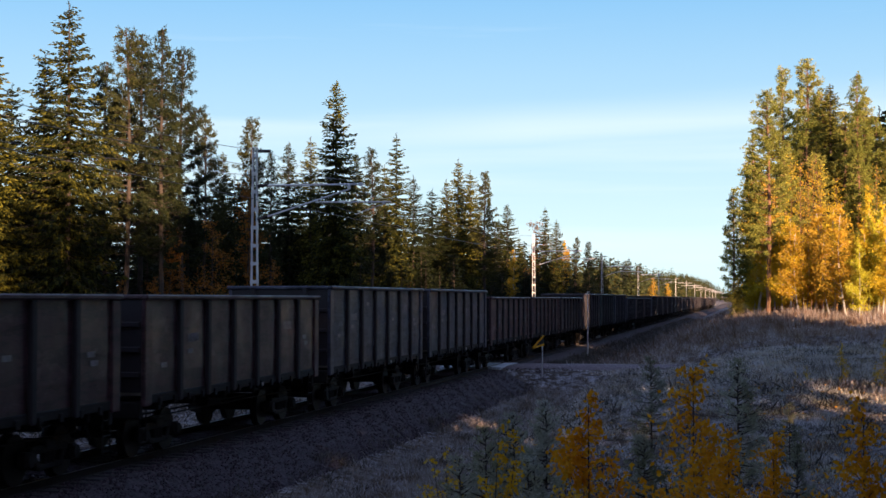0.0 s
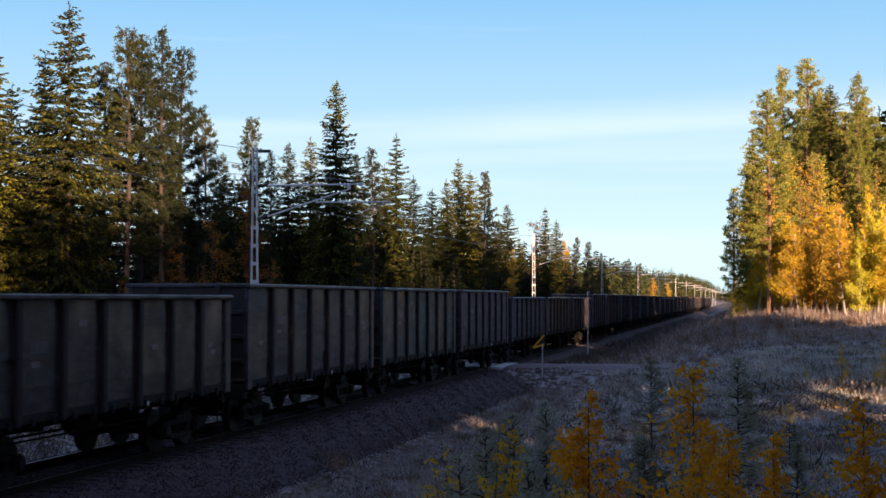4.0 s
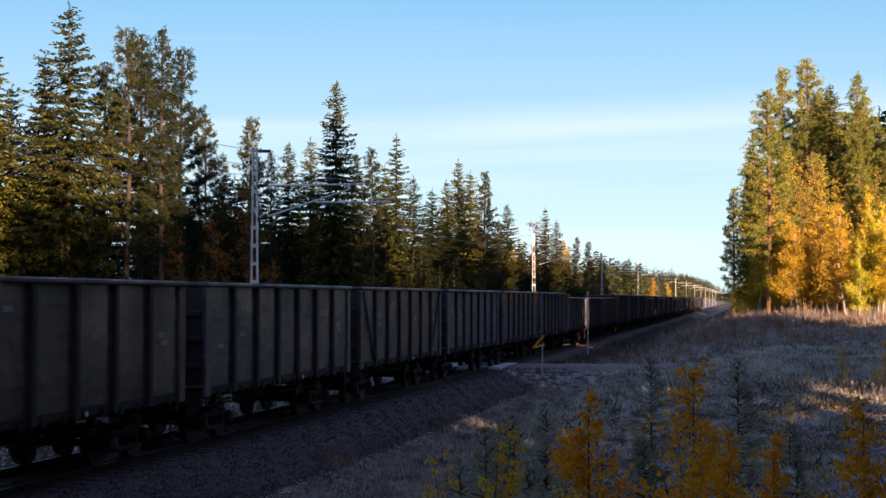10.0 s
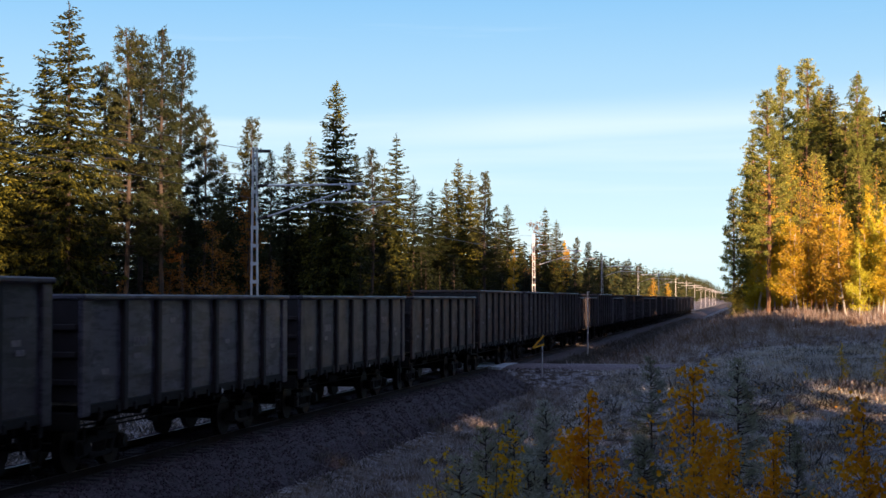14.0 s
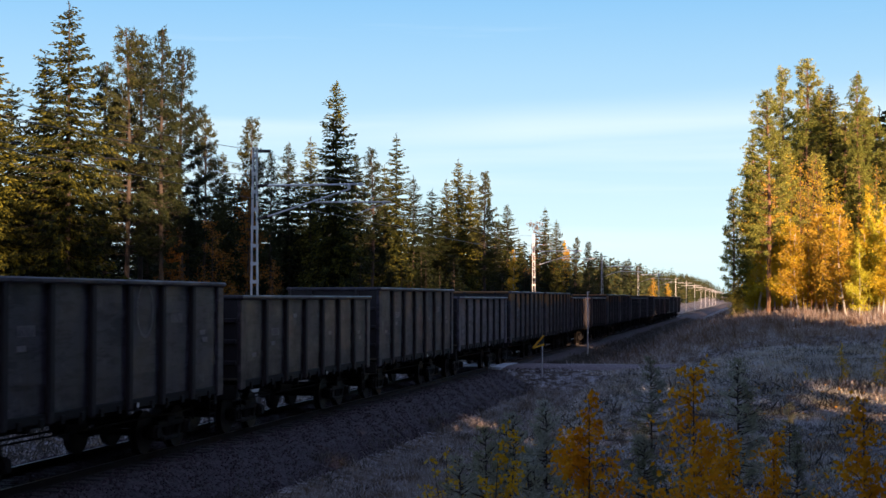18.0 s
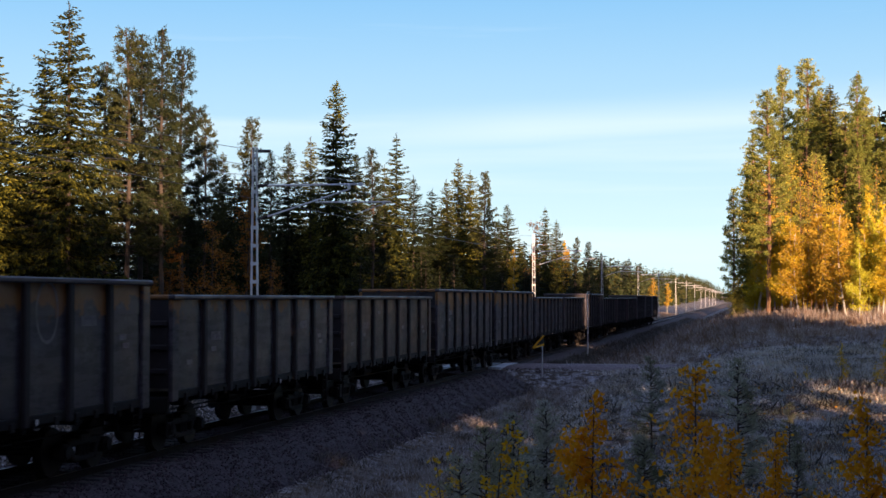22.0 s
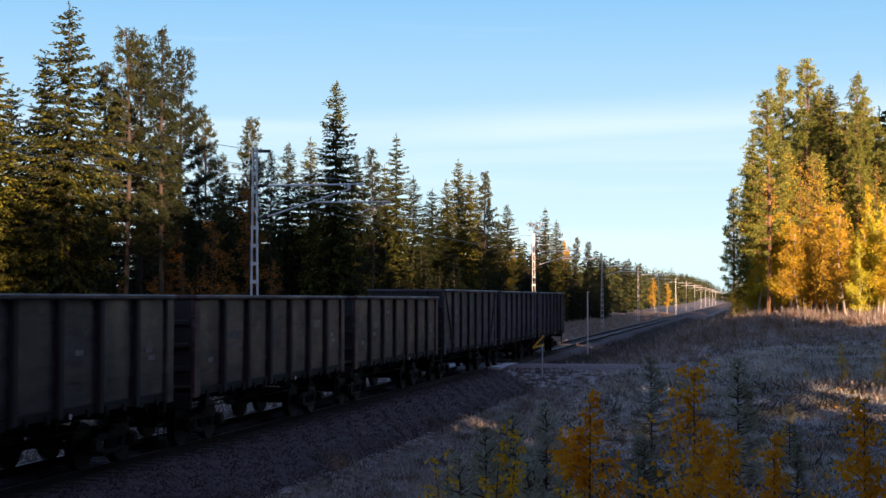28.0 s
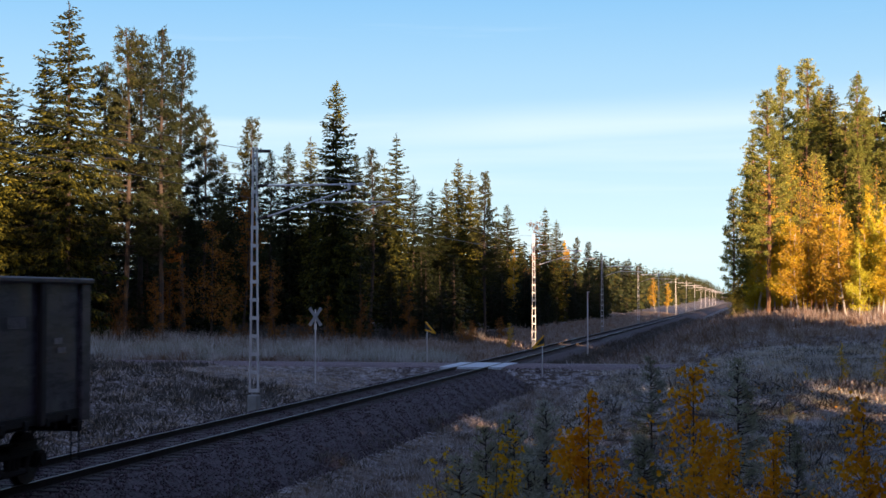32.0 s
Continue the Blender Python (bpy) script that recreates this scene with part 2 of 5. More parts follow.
def paint_mat(name, base, rust=0.45, pale=0.6, ochre=0.0):
    """Old wagon paint with rust runs, dust and scratches, and the rest of an ochre band along the top."""
    m, n, l, p = nodes_of(name)
    co = object_coords(n)
    height = n.new("ShaderNodeSeparateXYZ")
    l.new(co, height.inputs[0])
    oi = n.new("ShaderNodeObjectInfo")
    sh = n.new("ShaderNodeVectorMath")
    sh.operation = "MULTIPLY_ADD"
    l.new(oi.outputs["Random"], sh.inputs[0])
    sh.inputs[1].default_value = (37.0, 53.0, 0.0)
    l.new(co, sh.inputs[2])
    co = sh.outputs[0]
    blot = noise_of(n, l, 0.9, 5, 0.65, co)
    run = noise_of(n, l, 1.0, 5, 0.7, co, (5.0, 5.0, 0.45))
    grain = noise_of(n, l, 26.0, 4, 0.6, co)
    c = mix(n, l, ramp(n, l, blot, [(0.40, (0, 0, 0)), (0.70, (pale, pale, pale))]), base, tuple(min(1.0, 1.2 * q + 0.055) for q in base))
    smear = noise_of(n, l, 1.0, 4, 0.7, co, (1.0, 0.8, 5.0))
    c = mix(n, l, ramp(n, l, smear, [(0.47, (0, 0, 0)), (0.56, (0.8, 0.8, 0.8))]), c, tuple(0.35 * q for q in base))
    scuff = noise_of(n, l, 1.0, 6, 0.75, co, (1.0, 1.4, 2.6))
    c = mix(n, l, ramp(n, l, scuff, [(0.56, (0, 0, 0)), (0.64, (0.55, 0.55, 0.55))]), c, tuple(min(1.0, 1.5 * q + 0.07) for q in base))
    c = mix(n, l, ramp(n, l, run, [(0.50, (0, 0, 0)), (0.72, (rust, rust, rust))]), c, (0.055, 0.028, 0.016) if rust < 0.8 else (0.15, 0.066, 0.022))
    c = mix(n, l, 0.25, c, ramp(n, l, grain, [(0.3, (0.01, 0.009, 0.008)), (0.7, (0.10, 0.095, 0.09))]))
    if ochre:
        band = n.new("ShaderNodeMath")
        band.operation = "MULTIPLY_ADD"
        l.new(blot, band.inputs[0])
        band.inputs[1].default_value = 2.4
        l.new(height.outputs["Z"], band.inputs[2])
        cut = n.new("ShaderNodeMapRange")
        cut.inputs["From Min"].default_value, cut.inputs["From Max"].default_value = 4.42, 4.56
        cut.inputs["To Max"].default_value = ochre
        l.new(band.outputs[0], cut.inputs["Value"])
        c = mix(n, l, cut.outputs[0], c, (0.34, 0.13, 0.020))
    l.new(c, p.inputs["Base Color"])
    gloss = n.new("ShaderNodeMapRange")
    gloss.inputs["From Min"].default_value, gloss.inputs["From Max"].default_value = 0.35, 0.65
    gloss.inputs["To Min"].default_value, gloss.inputs["To Max"].default_value = 0.34, 0.62
    l.new(blot, gloss.inputs["Value"])
    l.new(gloss.outputs[0], p.inputs["Roughness"])
    dent = noise_of(n, l, 1.6, 2, 0.5, co)
    both = mix(n, l, 0.12, dent, grain)
    bump(n, l, p, both, 0.35, 0.03)
    return m


PAINTS = {
    "ochre": paint_mat("ochre_banded_wagon_paint", (0.070, 0.055, 0.078), 0.4, 0.5, 0.75),
    "grey": paint_mat("grey_wagon_paint", (0.060, 0.047, 0.072)),
    "pale": paint_mat("pale_grey_wagon_paint", (0.13, 0.116, 0.158), 0.15, 0.35),
    "blue": paint_mat("blue_wagon_paint", (0.060, 0.064, 0.108), 0.25, 0.3),
    "teal": paint_mat("blue_green_wagon_paint", (0.034, 0.072, 0.082), 0.25, 0.3),
    "red": paint_mat("dark_red_wagon_paint", (0.092, 0.026, 0.034), 0.3, 0.2),
    "brown": paint_mat("brown_grey_wagon_paint", (0.070, 0.043, 0.054), 0.5, 0.25),
    "rusty": paint_mat("rust_stained_wagon_paint", (0.098, 0.050, 0.044), 0.9, 0.2),
}
RIBPAINT = rough_mat("dark_wagon_post", (0.014, 0.010, 0.011), (0.036, 0.026, 0.029), 2.0, 30.0, 0.7)
INSIDE = rough_mat("worn_wagon_inside", (0.10, 0.085, 0.06), (0.24, 0.23, 0.19), 1.5, 25.0, 0.8)


# ---------------------------------------------------------------- mesh helpers
def mesh_ob(name, verts, faces, material, parent=None, label="", smooth=False):
    me = bpy.data.meshes.new(name)
    me.from_pydata(verts if isinstance(verts, list) else verts.tolist(), [], faces if isinstance(faces, list) else faces.tolist())
    me.materials.append(material)
    if smooth:
        me.shade_smooth()
    return put(name, me, parent, label)


def put(name, me, parent=None, label="", m=None):
    ob = new(name, me)
    if parent is not None:
        ob.parent = parent
    if m is not None:
        ob.matrix_basis = m
    if label:
        ob["label"] = label
    return ob


def part(name, bm, material, parent, label="", smooth=False):
    me = bpy.data.meshes.new(name)
    bm.to_mesh(me)
    bm.free()
    me.materials.append(material)
    if smooth:
        me.shade_smooth()
    return put(name, me, parent, label)


def box_into(bm, c, s, bevel=0.0, turn=None):
    m = Matrix.Translation(c)
    if turn is not None:
        m = m @ turn.to_4x4()
    r = bmesh.ops.create_cube(bm, size=1.0, matrix=m @ Matrix.Diagonal((*s, 1)))
    if bevel:
        es = {e for v in r["verts"] for e in v.link_edges}
        bmesh.ops.bevel(bm, geom=list(es), offset=bevel, segments=1, affect="EDGES")


def box(c, s, bevel=0.0, turn=None):
    bm = bmesh.new()
    box_into(bm, c, s, bevel, turn)
    return bm


def rod_into(bm, a, b, r, sides=8, r2=None):
    a, b = Vector(a), Vector(b)
    m = Matrix.Translation((a + b) / 2) @ (b - a).to_track_quat("Z", "Y").to_matrix().to_4x4()
    bmesh.ops.create_cone(bm, cap_ends=True, segments=sides, radius1=r, radius2=r if r2 is None else r2, depth=(b - a).length, matrix=m)


def rod(a, b, r, sides=8, r2=None):
    bm = bmesh.new()
    rod_into(bm, a, b, r, sides, r2)
    return bm


def lathe(profile, a, b, sides=12):
    """A turned body along a to b: profile rows are (share of the way, radius)."""
    a, b = Vector(a), Vector(b)
    q = (b - a).to_track_quat("Z", "Y").to_matrix()
    n, bm = len(profile), bmesh.new()
    rings = []
    for t, r in profile:
        c = a.lerp(b, t)
        rings.append([bm.verts.new(c + q @ Vector((r * math.cos(6.28319 * j / sides), r * math.sin(6.28319 * j / sides), 0))) for j in range(sides)])
    for i in range(n - 1):
        for j in range(sides):
            k = (j + 1) % sides
            bm.faces.new((rings[i][j], rings[i][k], rings[i + 1][k], rings[i + 1][j]))
    bm.faces.new(rings[0][::-1])
    bm.faces.new(rings[-1])
    return bm


def shed_profile(n, r_in, r_out):
    rows = [(0.0, 0.02)]
    for i in range(n):
        t = (i + 0.5) / n
        rows += [(t - 0.3 / n, r_in), (t - 0.05 / n, r_out), (t + 0.15 / n, r_out), (t + 0.35 / n, r_in)]
    return rows + [(1.0, 0.02)]


def unit(v):
    return v / np.maximum(np.linalg.norm(v, axis=-1, keepdims=True), 1e-9)


def kites(pos, axis, side, length, width, belly=0.45):
    """Many small pointed leaves: each a quad from pos along axis, broad along side."""
    length, width = np.broadcast_to(length, len(pos))[:, None], np.broadcast_to(width, len(pos))[:, None]
    mid = pos + axis * length * belly
    v = np.stack([pos, mid + side * width / 2, pos + axis * length, mid - side * width / 2], 1).reshape(-1, 3)
    return v, np.arange(len(pos) * 4).reshape(-1, 4)


def side_of(axis, rng):
    return unit(np.cross(axis, rng.normal(size=axis.shape)))


def tubes(paths, sides=4):
    """Tapered tubes along many (points, radii)."""
    vs, fs, k = [], [], 0
    ang = np.arange(sides) * 2 * np.pi / sides
    for pts, rad in paths:
        pts, rad = np.asarray(pts, float), np.asarray(rad, float)
        d = unit(np.gradient(pts, axis=0))
        ref = np.where(np.abs(d[:, 2:3]) > 0.9, np.array([[1.0, 0, 0]]), np.array([[0, 0, 1.0]]))
        u = unit(np.cross(d, ref))
        w = np.cross(d, u)
        ring = pts[:, None] + rad[:, None, None] * (u[:, None] * np.cos(ang)[None, :, None] + w[:, None] * np.sin(ang)[None, :, None])
        vs.append(ring.reshape(-1, 3))
        for i in range(len(pts) - 1):
            for j in range(sides):
                q = (j + 1) % sides
                fs.append([k + i * sides + j, k + i * sides + q, k + (i + 1) * sides + q, k + (i + 1) * sides + j])
        k += len(pts) * sides
    return np.concatenate(vs), fs


def data_mesh(name, verts, faces, material):
    me = bpy.data.meshes.new(name)
    me.from_pydata(verts.tolist(), [], faces if isinstance(faces, list) else faces.tolist())
    me.materials.append(material)
    return me


# ---------------------------------------------------------------- ground
def smooth(a, b, x):
    t = np.clip((x - a) / (b - a), 0, 1)
    return t * t * (3 - 2 * t)


GX = [-3000, -400, -60, -40, -25, -12, -7, -4.6, -3.2, 3.2, 4.4, 6, 8, 10.5, 13.5, 20, 40, 400, 3000]
GZ = [10, 4, 1.0, 0.5, 0.1, -0.25, -0.5, -0.85, -0.85, -0.85, -1.1, -1.15, -0.6, 0.1, 0.75, 1.2, 1.8, 5, 12]
ROAD_Y, ROAD_HALF = 77.2, 2.0


def ground_z(x, y):
    x, y = np.asarray(x, float), np.asarray(y, float)
    z = np.interp(x, GX, GZ)
    z = z + 0.75 * smooth(62, 104, y) * smooth(5.5, 12, x)
    z = z + 0.9 * np.exp(-(y / 13.0) ** 2) * smooth(8, 13, x)
    z = z + 14.0 * smooth(900, 2000, y) * smooth(4, 60, np.abs(x))
    z = z + 1.35 * np.exp(-(np.minimum(x + 19, 0) / 30.0) ** 2 - (np.maximum(x + 19, 0) / 6.5) ** 2 - ((y - 58) / 10.0) ** 2)
    z = z + 1.12 * np.exp(-((x - 12.4) / 4.4) ** 2 - ((y - 31) / 5.5) ** 2) + 0.5 * np.exp(-((x - 13) / 7.0) ** 2 - ((y - 97) / 5.0) ** 2)
    lump = 0.10 * np.sin(x * 0.9 + 1.3 * np.sin(y * 0.37)) + 0.08 * np.sin(y * 0.71 + x * 0.43) + 0.05 * np.sin(x * 2.3 + y * 1.9)
    z = z + lump * smooth(3.4, 7, np.abs(x))
    near_road = 1 - smooth(ROAD_HALF, ROAD_HALF + 3.5, np.abs(y - ROAD_Y))
    return z * (1 - near_road) + near_road * (-0.06 + 0.3 * smooth(14, 60, np.abs(x)))


def steps(spans):
    v = []
    for a, b, d in spans:
        v += list(np.arange(a, b, d))
    return np.array(v + [spans[-1][1]])


def sheet(name, xs, ys, zf, material, bend=None):
    X, Y = np.meshgrid(xs, ys)
    v = np.stack([X + bend(Y) if bend else X, Y, zf(X, Y)], -1).reshape(-1, 3)
    nx, ny = len(xs), len(ys)
    i = (np.arange(ny - 1)[:, None] * nx + np.arange(nx - 1)[None]).reshape(-1)
    return mesh_ob(name, v, np.stack([i, i + 1, i + nx + 1, i + nx], 1), material, smooth=True)


gx = steps([(-3000, -400, 400), (-400, -60, 20), (-60, -10, 1.5), (-10, 24, 0.45), (24, 60, 3), (60, 400, 20), (400, 3000, 400)])
gy = steps([(-400, -40, 20), (-40, 4, 3), (4, 60, 0.6), (60, 130, 0.9), (130, 400, 6), (400, 2400, 60), (2400, 4400, 500)])
ground = tagged(sheet("ground", gx, gy, ground_z, SOIL), "frosted heath and moss covering the forest clearing", "ground", kind="structure")


def line_x(y):
    """The track bends by half a degree at the crossing: its sideways place along y."""
    d = 77.0 - np.asarray(y, float)
    return -0.00365 * (d + np.sqrt(d * d + 144.0))


def line_turn(y):
    d = 77.0 - y
    return -math.degrees(math.atan(0.00365 * (1 + d / math.sqrt(d * d + 144.0))))


def bed_z(x, y):
    ax = np.abs(x)
    return np.interp(ax, [0, 1.75, 3.7, 4.2], [-0.165, -0.19, -0.92, -1.3]) + 0.015 * np.sin(x * 7 + y * 3) * (ax < 3.6)


ballast = tagged(sheet("ballast_bed", steps([(-4.2, 4.2, 0.35)]), steps([(-80, 0, 8), (0, 140, 1.0), (140, 1500, 20)]), bed_z, BALLAST, line_x),
                 "pinkish grey crushed stone ballast under the rails", "ballast", kind="structure")


def road_part(name, a, b):
    xs = steps([(a, b, 0.8)])
    ys = np.array([-2.3, -1.9, -1.0, 0.0, 1.0, 1.9, 2.3]) + ROAD_Y
    return tagged(sheet(name, xs, ys, lambda x, y: ground_z(x, y) + 0.07 - 0.13 * (np.abs(y - ROAD_Y) > 2.1) + 0.012 * np.sin(x * 3 + y * 5), ROAD),
                  "pale frosted gravel track crossing the railway", "road", kind="structure")


road_part("road_west", -60, -1.6)
road_part("road_east", 1.6, 22)


# ---------------------------------------------------------------- track
def rail_mesh(ys, material_top):
    """One rail: foot, web and head."""
    prof = [(-0.07, -0.172), (0.07, -0.172), (0.07, -0.160), (0.012, -0.140), (0.010, -0.045), (0.036, -0.035), (0.036, -0.004), (0.030, 0.0), (-0.030, 0.0), (-0.036, -0.004), (-0.036, -0.035), (-0.010, -0.045), (-0.012, -0.140), (-0.07, -0.160)]
    k = len(prof)
    v = [(x + float(line_x(y)), y, z) for y in ys for x, z in prof]
    f = [[j * k + i, j * k + (i + 1) % k, j * k + k + (i + 1) % k, j * k + k + i] for j in range(len(ys) - 1) for i in range(k)]
    me = bpy.data.meshes.new("rail")
    me.from_pydata(v, [], f)
    me.materials.append(RAIL_RUST)
    me.materials.append(material_top)
    for j in range(len(ys) - 1):
        me.polygons[j * k + 7].material_index = 1
    return me


track = tagged(new("railway_track"), "single railway track with dark rails on concrete sleepers", "railway track", kind="structure")
rail_data = rail_mesh([-80, 20] + list(range(26, 150, 4)) + [200, 400, 1500], RAIL_TOP)
for x in (-0.79, 0.79):
    put("rail", rail_data, track, "worn steel rail, rusty at the side", pose(x, 0, 0))
bm = bmesh.new()
box_into(bm, (0, 0, -0.215), (2.6, 0.26, 0.12), 0.02)
for x in (-0.79, 0.79):
    box_into(bm, (x, 0, -0.165), (0.34, 0.15, 0.03))
sleeper_data = bpy.data.meshes.new("sleeper")
bm.to_mesh(sleeper_data)
bm.free()
sleeper_data.materials.append(SLEEPER)
for i in range(190):
    y = 16 + 0.61 * i
    put("sleeper", sleeper_data, track, "", pose(float(line_x(y)), y, 0, 0, 0, line_turn(y)))

crossing = tagged(new("level_crossing_deck"), "frost-white boarded deck between the rails where the gravel road crosses", "crossing deck")
crossing.matrix_basis = pose(float(line_x(ROAD_Y)), ROAD_Y, 0, 0, 0, line_turn(ROAD_Y))
for x0, x1 in ((-1.55, -0.90), (-0.68, 0.68), (0.90, 1.55)):
    n = 6 if x1 - x0 > 1 else 3
    w = (x1 - x0) / n
    for i in range(n):
        part("plank", box((x0 + (i + 0.5) * w, 0, -0.055), (w - 0.015, 5.4, 0.12), 0.01), PLANK, crossing)

# loose stones on the shoulder of the ballast
rng = np.random.default_rng(5)


def stones(name, n, xr, yr, size, zf, material, label):
    base = np.array([(1, 0, 0), (-1, 0, 0), (0, 1, 0), (0, -1, 0), (0, 0, 1), (0, 0, -1)], float)
    tri = np.array([(0, 2, 4), (2, 1, 4), (1, 3, 4), (3, 0, 4), (2, 0, 5), (1, 2, 5), (3, 1, 5), (0, 3, 5)])
    x, y = rng.uniform(*xr, n), yr[0] + (yr[1] - yr[0]) * rng.uniform(0, 1, n) ** 1.6
    s = size * rng.uniform(0.5, 1.25, (n, 1, 3))
    q = np.linalg.qr(rng.normal(size=(n, 3, 3)))[0]
    v = np.einsum("nij,nkj->nki", q, base[None] * s * rng.uniform(0.7, 1.2, (n, 6, 1)))
    v = v + np.stack([x + line_x(y), y, zf(x, y) + size * 0.35], -1)[:, None]
    f = (tri[None] + 6 * np.arange(n)[:, None, None]).reshape(-1, 3)
    return tagged(mesh_ob(name, v.reshape(-1, 3), f, material), label, "gravel", kind="stuff")


stones("ballast_stones", 42000, (-3.9, 3.9), (17, 75), 0.030, lambda x, y: np.maximum(bed_z(x, y), ground_z(x, y)), STONE, "loose pinkish grey crushed stones on the track bed")
stones("spilled_stones", 9000, (3.3, 5.6), (17, 75), 0.030, lambda x, y: np.maximum(bed_z(x, y), ground_z(x, y)), STONE, "crushed stones spilled from the bed into the grass")


# ---------------------------------------------------------------- overhead line
MAST_Y = (50.7, 122.1, 182.0, 244.7, 302.8, 378.8, 446.5, 521.9, 595.5, 665.0, 737.0, 810.0, 880.0)


def catenary_mast():
    """Ladder-like lattice mast with its arm; built at the origin, the track lies 3.4 m to +x."""
    root = tagged(new("catenary_mast"), "galvanised lattice railway mast with a cantilever arm over the track", "catenary mast", "masts beside the track")
    part("foundation", box((0, 0, -0.50), (0.36, 0.42, 1.0), 0.03), CONCRETE, root, "stained concrete footing")
    H, w0, w1 = 8.6, 0.165, 0.075
    for sx in (-1, 1):
        bm = bmesh.new()
        a, b = Vector((sx * w0, 0, 0.08)), Vector((sx * w1, 0, H))
        for dx, dy, sxz, syz in ((0, 0, 0.012, 0.12), (sx * -0.018, 0.055, 0.042, 0.010), (sx * -0.018, -0.055, 0.042, 0.010)):
            m = Matrix.Translation((a + b) / 2 + Vector((dx, dy, 0))) @ (b - a).to_track_quat("Z", "Y").to_matrix().to_4x4()
            bmesh.ops.create_cube(bm, size=1.0, matrix=(Matrix.Translation((a + b) / 2 + Vector((dx, dy, 0))) @ Matrix.Rotation(math.atan2((b - a).x, (b - a).z), 4, "Y") @ Matrix.Diagonal((sxz, syz, (b - a).length, 1))))
        part("leg", bm, GALV, root)
    z = 0.15
    while z < 8.5:
        w = w0 + (w1 - w0) * z / H
        part("batten", box((0, -0.062, z), (2 * w + 0.03, 0.012, 0.12)), GALV, root)
        part("batten", box((0, 0.062, z), (2 * w + 0.03, 0.012, 0.12)), GALV, root)
        z += 0.63
    part("cap", box((0, 0, 8.61), (0.2, 0.16, 0.03)), GALV, root)
    part("insulator", lathe(shed_profile(7, 0.042, 0.066), (0.1, 0, 8.49), (0.58, 0, 8.49)), INSULATOR, root, "dark ribbed insulator")
    part("insulator", lathe(shed_profile(7, 0.040, 0.060), (0.1, 0, 7.29), (0.48, 0, 7.29)), INSULATOR, root, "dark ribbed insulator")
    part("insulator", lathe(shed_profile(7, 0.040, 0.060), (0.1, 0, 6.09), (0.48, 0, 6.21)), INSULATOR, root, "dark ribbed insulator")
    part("top_tube", rod((0.45, 0, 7.29), (3.95, 0, 7.28), 0.034), GALV, root, "bright arm tube")
    part("strut_tube", rod((0.45, 0, 6.20), (3.45, 0, 7.13), 0.030), GALV, root, "slanting arm tube")
    part("registration_tube", rod((2.22, 0, 6.68), (4.90, 0, 6.66), 0.026), GALV, root)
    part("steady_arm", rod((4.65, 0, 6.61), (3.64, 0, 6.25), 0.018), GALV, root)
    for x, z in ((3.40, 7.22), (3.80, 7.28), (2.25, 6.72), (4.62, 6.64)):
        part("clamp", box((x, 0, z), (0.10, 0.09, 0.13), 0.01), GALV, root)
    part("drop_wire", rod((3.42, 0, 7.13), (2.26, 0, 6.70), 0.008, 5), WIRE, root)
    return root


mast = catenary_mast()
mast.matrix_basis = pose(-3.4, MAST_Y[0], 0.05)
for y in MAST_Y[1:]:
    copy_thing(mast, pose(-3.4, y, -0.05))
copy_thing(mast, pose(-3.4, -14.0, 0.0))


def hanging_wire(name, x, z, sag, r, label, sway=0.0):
    pts, ys = [], (-14.0,) + MAST_Y
    for i, (a, b) in enumerate(zip(ys[:-1], ys[1:])):
        t = np.linspace(0, 1, 9)[:-1]
        s = sway * (1 if i % 2 else -1)
        pts.append(np.stack([x + s * (2 * t - 1), a + (b - a) * t, z - 4 * sag * t * (1 - t)], -1))
    pts = np.concatenate(pts)
    v, f = tubes([(pts, np.full(len(pts), r))], 5)
    return tagged(mesh_ob(name, v, f, WIRE), label, "overhead wire")


hanging_wire("messenger_wire", 0.05, 7.45, 0.75, 0.010, "thin dark messenger wire hung over the track")
hanging_wire("contact_wire", 0.0, 6.22, 0.05, 0.010, "thin copper contact wire over the track", 0.2)
hanging_wire("return_wire", -2.85, 8.47, 0.8, 0.010, "thin dark return wire at the mast tops")
hanging_wire("return_wire", -3.60, 7.7, 0.8, 0.009, "thin dark return wire behind the masts")


# ---------------------------------------------------------------- signs
def plough_sign(x, y, base, top, flip):
    """Post with a triangular yellow plate edged in black."""
    root = tagged(new("plough_sign"), "small yellow and black snow plough marker on a thin post", "railway sign", "markers beside the crossing")
    root.matrix_basis = pose(x, y, base)
    h = top - base
    part("post", rod((0, 0, -0.25), (0, 0, h), 0.026), GALV, root, "thin grey steel post")
    if base < -0.5:
        part("footing", rod((0, 0, -0.3), (0, 0, 0.35), 0.11, 10), SIGN_BLACK, root, "dark ground anchor")
    s = flip
    a, b, c = Vector((0.08 * s, 0, h)), Vector((-0.48 * s, 0, h - 0.62)), Vector((0.10 * s, 0, h - 0.42))
    me = bpy.data.meshes.new("plate")
    me.from_pydata([p + Vector((0, dy, 0)) for dy in (-0.046, -0.040) for p in (a, b, c)], [], [[0, 1, 2], [5, 4, 3], [0, 3, 4, 1], [1, 4, 5, 2], [2, 5, 3, 0]])
    me.materials.append(SIGN_BLACK)
    plate = put("plate", me, root, "black triangular plate")
    for p, q in ((a, b), (b, c)):
        d = (q - p).normalized()
        bm = bmesh.new()
        m = (q - p).to_track_quat("X", "Z").to_matrix()
        box_into(bm, (p + q) / 2 + Vector((0, -0.055, 0)), ((q - p).length, 0.012, 0.085), 0, Matrix.Rotation(-math.atan2(d.z, d.x), 3, "Y"))
        part("stripe", bm, SIGN_YELLOW, plate, "yellow edge stripe")
    return root


